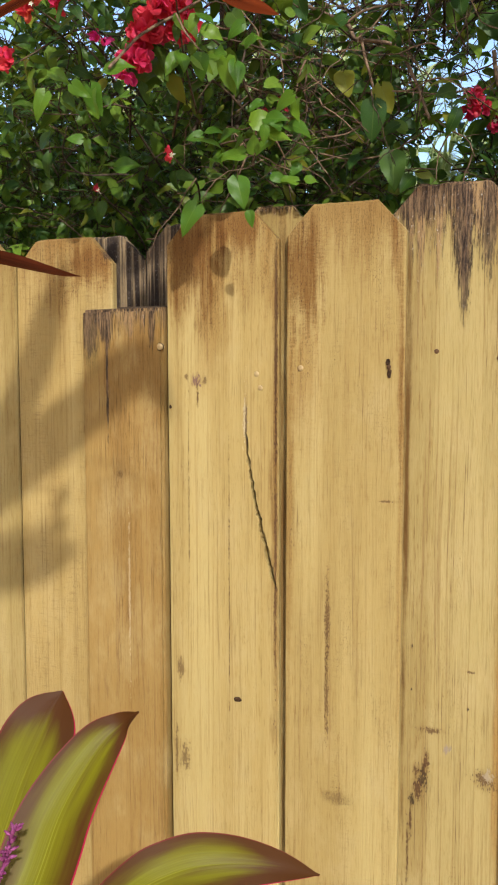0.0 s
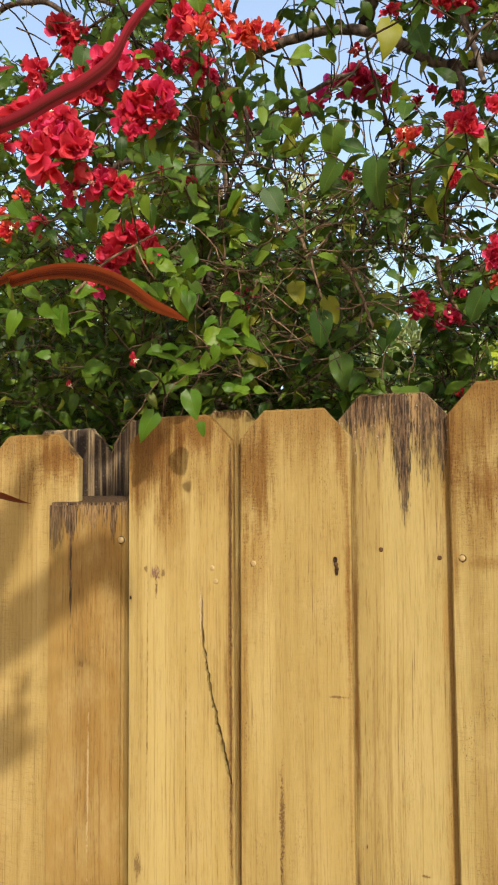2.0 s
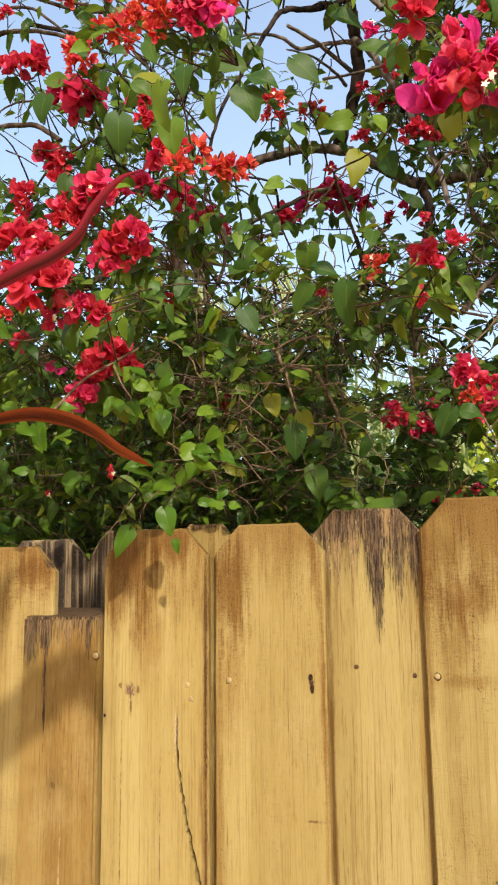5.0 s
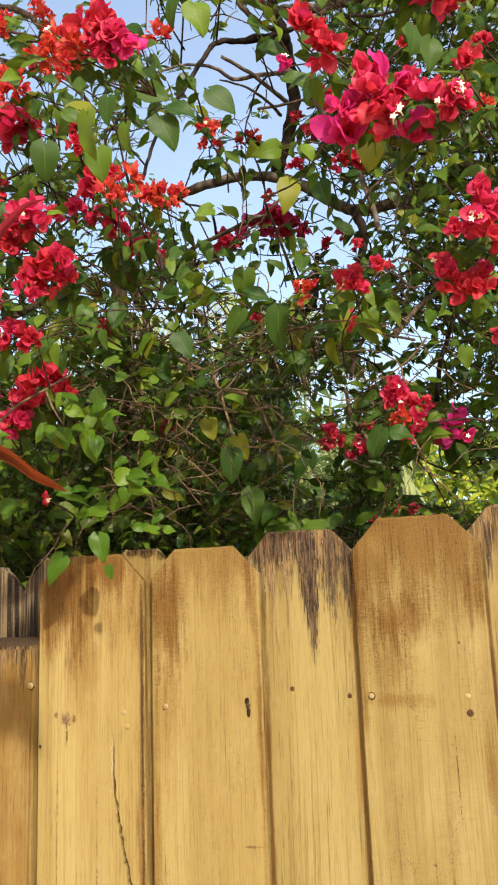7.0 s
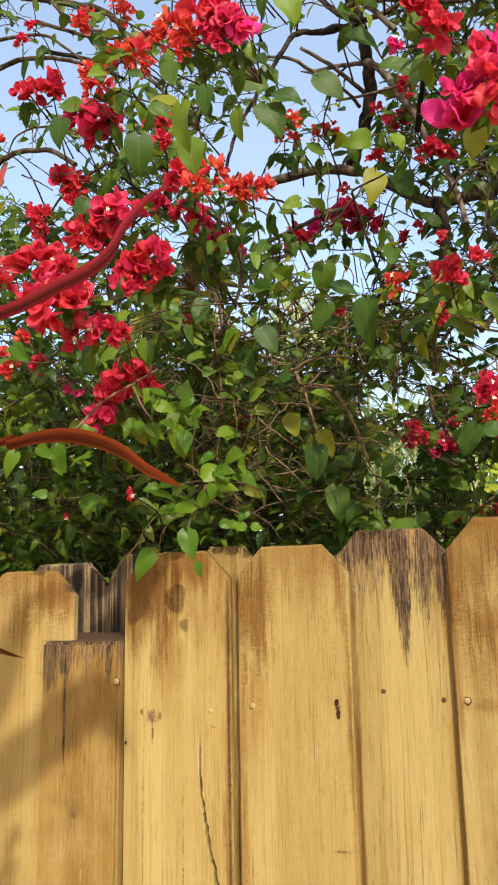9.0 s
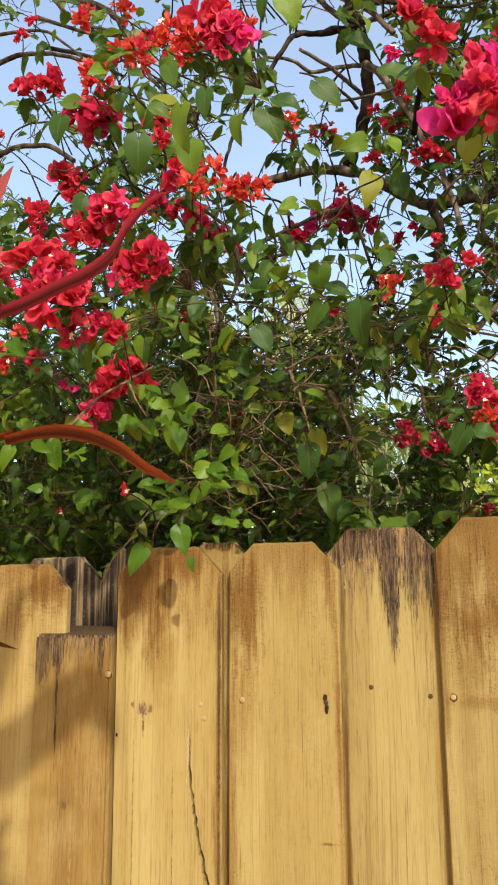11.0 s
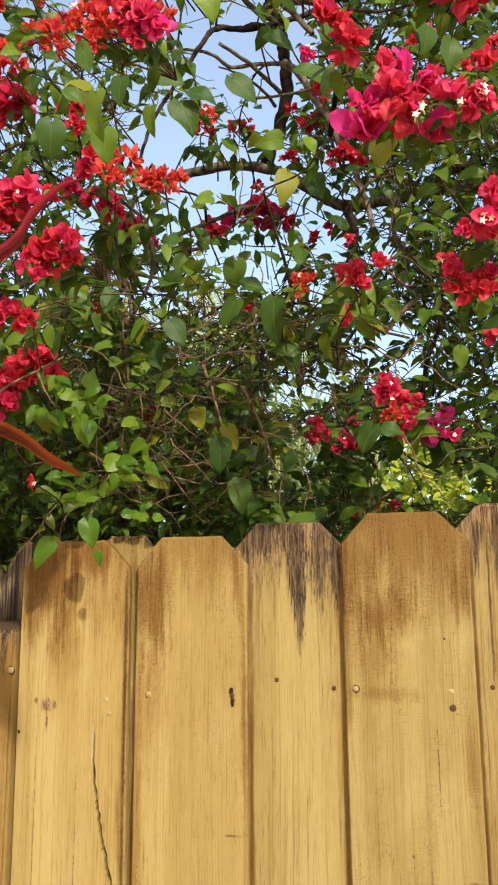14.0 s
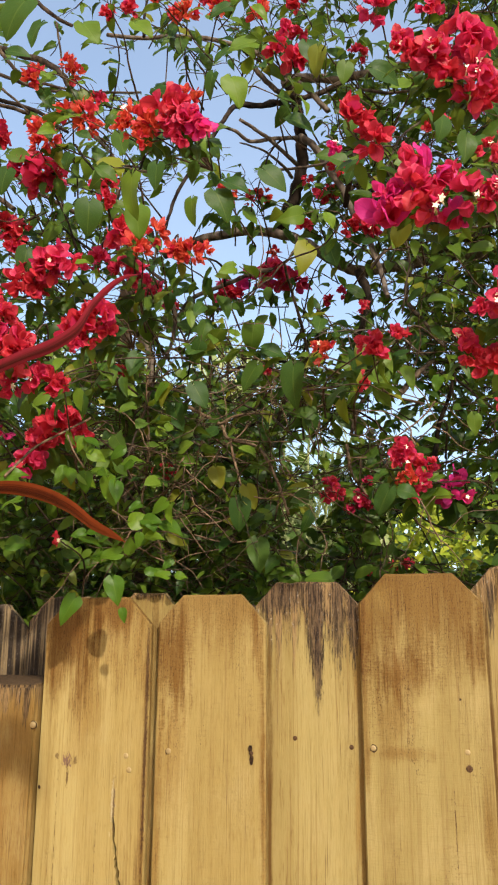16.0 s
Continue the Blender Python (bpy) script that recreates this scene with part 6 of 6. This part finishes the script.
CROWN_HIGH, CROWN_LOW, CROWN_SHADE = (-0.26, -0.50, 1.72), (-0.20, -0.42, 0.98), (-0.14, -0.76, 1.78)
SUNWARD = tuple(SUN)
ti_leaf((CROWN_HIGH, (0.019, -0.460, 1.831), (0.042, -0.460, 1.834), (0.065, -0.460, 1.837), (0.087, -0.460, 1.837), (0.110, -0.460, 1.832), (0.132, -0.460, 1.822), (0.151, -0.460, 1.809), (0.168, -0.460, 1.801), (0.178, -0.460, 1.796)), 0.0140, TI_BRONZE, (0, 0, 1), 0.30, 0.0, "orange-bronze arching leaf", 0.62, SUNWARD)
ti_leaf((CROWN_HIGH, (-0.18, -0.40, 1.713), (-0.115, -0.33, 1.697), (-0.077, -0.310, 1.687), (-0.043, -0.310, 1.680)), 0.017, TI_BROWN, (0, 0.0, 1.0), 0.20, 0.0, "dark brown pointed leaf", 0.55, SUNWARD, 1.5)
ti_leaf((CROWN_HIGH, (0.093, -0.578, 1.871), (0.115, -0.578, 1.878), (0.137, -0.578, 1.883), (0.158, -0.578, 1.890), (0.175, -0.578, 1.895), (0.191, -0.578, 1.904), (0.200, -0.578, 1.918), (0.209, -0.578, 1.928), (0.218, -0.578, 1.934), (0.229, -0.578, 1.935)), 0.0078, TI_RED, (0, 0, 1), 0.45, 0.5, "maroon leaf with a wavy edge", 0.40, SUNWARD)
ti_leaf((CROWN_HIGH, (0.126, -0.620, 1.872), (0.131, -0.620, 1.895), (0.139, -0.620, 1.914), (0.147, -0.620, 1.927), (0.156, -0.620, 1.941)), 0.0115, TI_PINK, (0.3, -0.9, 0.1), 0.25, 0.2, "pinkish maroon leaf", 0.72, None, 1.5)
ti_leaf((CROWN_HIGH, (0.102, -0.620, 1.877), (0.129, -0.620, 1.881), (0.148, -0.620, 1.883), (0.162, -0.620, 1.884)), 0.0075, TI_RED, (0.1, -0.9, 0.4), 0.4, 0.0, "crimson folded leaf", 0.6)
ti_leaf((CROWN_LOW, (-0.190, -0.300, 1.062), (-0.196, -0.240, 1.115), (-0.195, -0.200, 1.168), (-0.183, -0.170, 1.220), (-0.175, -0.150, 1.249)), 0.084, TI_GREEN, (0.2, -0.95, 0.2), 0.14, 0.0, "olive-green broad leaf edged in bronze", 0.62, None, 2.8)
ti_leaf((CROWN_LOW, (-0.091, -0.400, 1.094), (-0.076, -0.350, 1.167), (-0.073, -0.310, 1.214), (-0.060, -0.270, 1.253), (-0.045, -0.250, 1.272), (-0.026, -0.250, 1.287)), 0.070, TI_GREEN, (0.25, -0.9, 0.35), 0.34, 0.1, "green striped leaf with a pink rim", 0.42, None, 1.25)
ti_leaf((CROWN_LOW, (-0.052, -0.380, 1.104), (0.006, -0.345, 1.168), (0.043, -0.320, 1.188), (0.080, -0.300, 1.192), (0.119, -0.280, 1.186), (0.151, -0.260, 1.173)), 0.050, TI_GREEN, (0.0, -0.85, 0.55), 0.3, 0.0, "glossy green leaf with a maroon tip", 0.55, None, 1.5)
# added leaves, out of view, shaped to cast the shadows on the boards
ti_leaf((CROWN_SHADE, (-0.02, -0.75, 1.90), (0.081, -0.750, 1.982), (0.137, -0.750, 2.031), (0.204, -0.750, 2.087), (0.267, -0.750, 2.128), (0.308, -0.750, 2.160), (0.340, -0.750, 2.175), (0.364, -0.750, 2.155), (0.391, -0.750, 2.114)), 0.072, TI_RED, SUNWARD, 0.12, 0.0, "", 0.55, None, 2.2)
ti_leaf((CROWN_SHADE, (0.05, -0.84, 1.95), (0.177, -0.900, 2.018), (0.233, -0.900, 2.031), (0.295, -0.900, 2.047), (0.357, -0.900, 2.065)), 0.066, TI_BRONZE, SUNWARD, 0.12, 0.0, "", 0.6, None, 3.5)
ti_leaf((CROWN_SHADE, (-0.01, -0.75, 1.90), (0.090, -0.750, 2.007), (0.147, -0.750, 2.108), (0.183, -0.750, 2.174), (0.210, -0.750, 2.246), (0.228, -0.750, 2.296), (0.253, -0.750, 2.330)), 0.052, TI_BRONZE, SUNWARD, 0.12, 0.0, "", 0.55)
for k in range(5):
    rnd = random.Random(60 + k)
    a = radians((200, 235, 265, 160, 180)[k])
    out = Vector((math.cos(a), math.sin(a), 0))
    c = Vector(CROWN_HIGH)
    rise = rnd.uniform(0.10, 0.20)
    ti_leaf((c, c + out * 0.10 + Vector((0, 0, rise * 0.6)), c + out * 0.22 + Vector((0, 0, rise)), c + out * 0.36 + Vector((0, 0, rise * 0.7))), rnd.uniform(0.055, 0.075), TI_RED if k % 2 else TI_BRONZE, (-out.x * 0.4, -out.y * 0.4, 0.9), 0.25, 0.0, "", 0.5)
for k in range(6):
    rnd = random.Random(80 + k)
    a = radians(150 + 35 * k)
    out = Vector((math.cos(a), math.sin(a), 0))
    c = Vector(CROWN_LOW)
    ti_leaf((c, c + out * 0.08 + Vector((0, 0, 0.10)), c + out * 0.20 + Vector((0, 0, 0.14)), c + out * 0.34 + Vector((0, 0, 0.05))), 0.07, TI_GREEN, (-out.x * 0.4, -out.y * 0.4, 0.9), 0.25)
# the second cane carries the added, unseen crown that casts shadows
for crown, foot in ((CROWN_HIGH, (-0.32, -0.53, -0.02)), (CROWN_SHADE, (-0.28, -0.60, -0.02)), (CROWN_LOW, (-0.25, -0.46, -0.02))):
    bm = bmesh.new()
    a, b = Vector(foot), Vector(crown)
    tube(bm, bend((a, a.lerp(b, 0.35) + Vector((0.012, 0, 0)), a.lerp(b, 0.7) + Vector((-0.01, 0.008, 0)), b), 8), [0.016 - 0.004 * i / 24 for i in range(25)], 10)
    part("cane", bm, BARK, cordyline, "ringed grey cane").matrix_parent_inverse = Matrix.Translation(-cordyline.location)
SPIKE = plain("flower_spike_mauve", (0.085, 0.012, 0.045), (0.20, 0.05, 0.13), 200.0, 0.5, 0.0, 0.2)
bm = bmesh.new()
line = bend(((-0.19, -0.42, 1.00), (-0.083, -0.420, 1.153), (-0.065, -0.410, 1.207), (-0.055, -0.400, 1.249)), 8)
tube(bm, line, [0.0028 - 0.0018 * i / (len(line) - 1) for i in range(len(line))], 6)
for i in range(8, len(line)):
    for j in range(4):
        rnd = random.Random(i * 7 + j)
        d = Vector((rnd.uniform(-1, 1), rnd.uniform(-1, 1), rnd.uniform(0, 0.8))).normalized()
        p = line[i] + Vector((0, 0, rnd.uniform(-0.002, 0.002)))
        tube(bm, [p, p + d * 0.004, p + d * 0.008], [0.0008, 0.0016, 0.0006], 5)
part("flower_spike", bm, SPIKE, cordyline, "mauve flower spike").matrix_parent_inverse = Matrix.Translation(-cordyline.location)

# ---- neighbouring garden ----
FAR_GREEN = leafy("far_leaf_green", (0.035, 0.075, 0.016), (0.085, 0.14, 0.03), (0.12, 0.17, 0.05), 0.5, 0.35, "island", 0.05)
LIME = leafy("lime_leaf", (0.26, 0.34, 0.03), (0.40, 0.40, 0.04), (0.42, 0.42, 0.1), 0.45, 0.4, "island", 0.2)
FROND = leafy("frond_green", (0.28, 0.33, 0.13), (0.40, 0.43, 0.20), (0.42, 0.44, 0.24), 0.45, 0.4, "island", 0.1)


def bush(name, at, size, n, leaf, mat, label, category, seed):
    """A leafy bush: a few stems and leaves spread through a lumpy body."""
    ob = empty(name, at, label, category, "bushes behind the fence")
    rnd = random.Random(seed)
    placed = []
    c = Vector(at)
    while len(placed) < n:
        v = Vector((rnd.gauss(0, 0.45), rnd.gauss(0, 0.45), rnd.random() ** 0.8))
        if Vector((v.x, v.y, v.z - 0.5)).length > 0.62 + 0.25 * noise.noise(v * 3 + Vector((seed, 0, 0))):
            continue
        p = c + Vector((v.x * size[0], v.y * size[1], v.z * size[2]))
        out = Vector((rnd.uniform(-1, 1), rnd.uniform(-1, 1), rnd.uniform(-0.7, 0.6))).normalized()
        placed.append((facing(p, out, (rnd.uniform(-0.5, 0.5), -0.6, 0.8)), leaf * rnd.uniform(0.6, 1.3)))
    for k in range(5):
        bm = bmesh.new()
        e = Vector((rnd.uniform(-0.35, 0.35) * size[0], rnd.uniform(-0.35, 0.35) * size[1], size[2] * 0.8))
        tube(bm, bend(((0, 0, -0.02), e * 0.4 + Vector((0.05, 0, 0)), e), 5), [0.02 - 0.0014 * i for i in range(11)], 6)
        part("stem", bm, BARK, ob)
    spread("crown", placed, mat, ob, "")
    return ob


for k, (x, y, w, h) in enumerate(((-2.2, 1.9, 1.1, 2.75), (-1.35, 2.0, 1.0, 2.65), (-0.7, 2.0, 1.0, 2.5), (1.0, 2.0, 0.9, 2.05), (1.7, 2.1, 1.0, 2.1), (-3.2, 3.0, 1.6, 2.9), (-1.9, 2.4, 1.5, 2.95), (-0.95, 2.9, 1.3, 3.05), (0.2, 7.5, 3.0, 3.4), (1.6, 8.5, 3.0, 3.6), (1.4, 3.2, 1.4, 2.4), (2.6, 3.4, 1.6, 2.8), (-0.6, 5.5, 2.4, 3.3), (-3.5, 6.0, 2.8, 4.2), (2.2, 6.2, 2.6, 3.3))):
    bush("bush", (x, y, 0.0), (w, 1.2, h), 2200 if y < 3 else 1300, 0.075 if y < 4 else 0.2, FAR_GREEN, "dark green dense garden bush behind the fence", "bush", 40 + k)
bush("lime_bush", (0.34, 4.4, 0.0), (1.2, 0.9, 2.75), 3600, 0.075, LIME, "lime-yellow leafy bush in the neighbouring garden", "bush", 71)


def palm(at, height, fronds, seed, length, spread_out=0.8):
    ob = empty("palm", at, "clumping palm with pale green feathery fronds", "palm", "palms behind the fence")
    c = Vector(at)
    for k in range(fronds):
        rnd = random.Random(seed * 50 + k)
        a = rnd.uniform(0, 6.28)
        out = Vector((math.cos(a), math.sin(a), 0)) * spread_out
        rise = height * rnd.uniform(0.75, 1.0)
        tip = rnd.uniform(0.5, 1.0) * length
        base = Vector((rnd.uniform(-0.1, 0.1), rnd.uniform(-0.1, 0.1), 0))
        line = bend((base, base + out * 0.1 + Vector((0, 0, rise * 0.55)), base + out * 0.35 * tip + Vector((0, 0, rise * 0.9)), base + out * 0.8 * tip + Vector((0, 0, rise)), base + out * 1.2 * tip + Vector((0, 0, rise * 0.9))), 8)
        bm = bmesh.new()
        n = len(line)
        tube(bm, line, [0.012 - 0.010 * i / (n - 1) for i in range(n)], 5)
        for i in range(n // 3, n - 1):
            d = (line[i + 1] - line[i]).normalized()
            s = d.cross(Vector((0, 0, 1)))
            s = s.normalized() if s.length > 0.01 else Vector((1, 0, 0))
            for sgn in (-1, 1):
                for h in (0, 0.5):
                    p = line[i].lerp(line[i + 1], h)
                    blade(bm, facing(p, s * sgn + d * 0.7 + Vector((0, 0, rnd.uniform(-0.7, 0.2))), (0, -0.3, 1)), 0.30, 0.018, 0.2, 0.35, 0, 4)
        part("frond", bm, FROND, ob)
    return ob


palm((-0.60, 4.4, 0.0), 2.85, 30, 1, 0.75, 0.6)
palm((-1.45, 2.6, 0.0), 3.2, 12, 2, 0.9)
palm((-0.45, 3.3, 0.0), 3.3, 12, 3, 0.8)
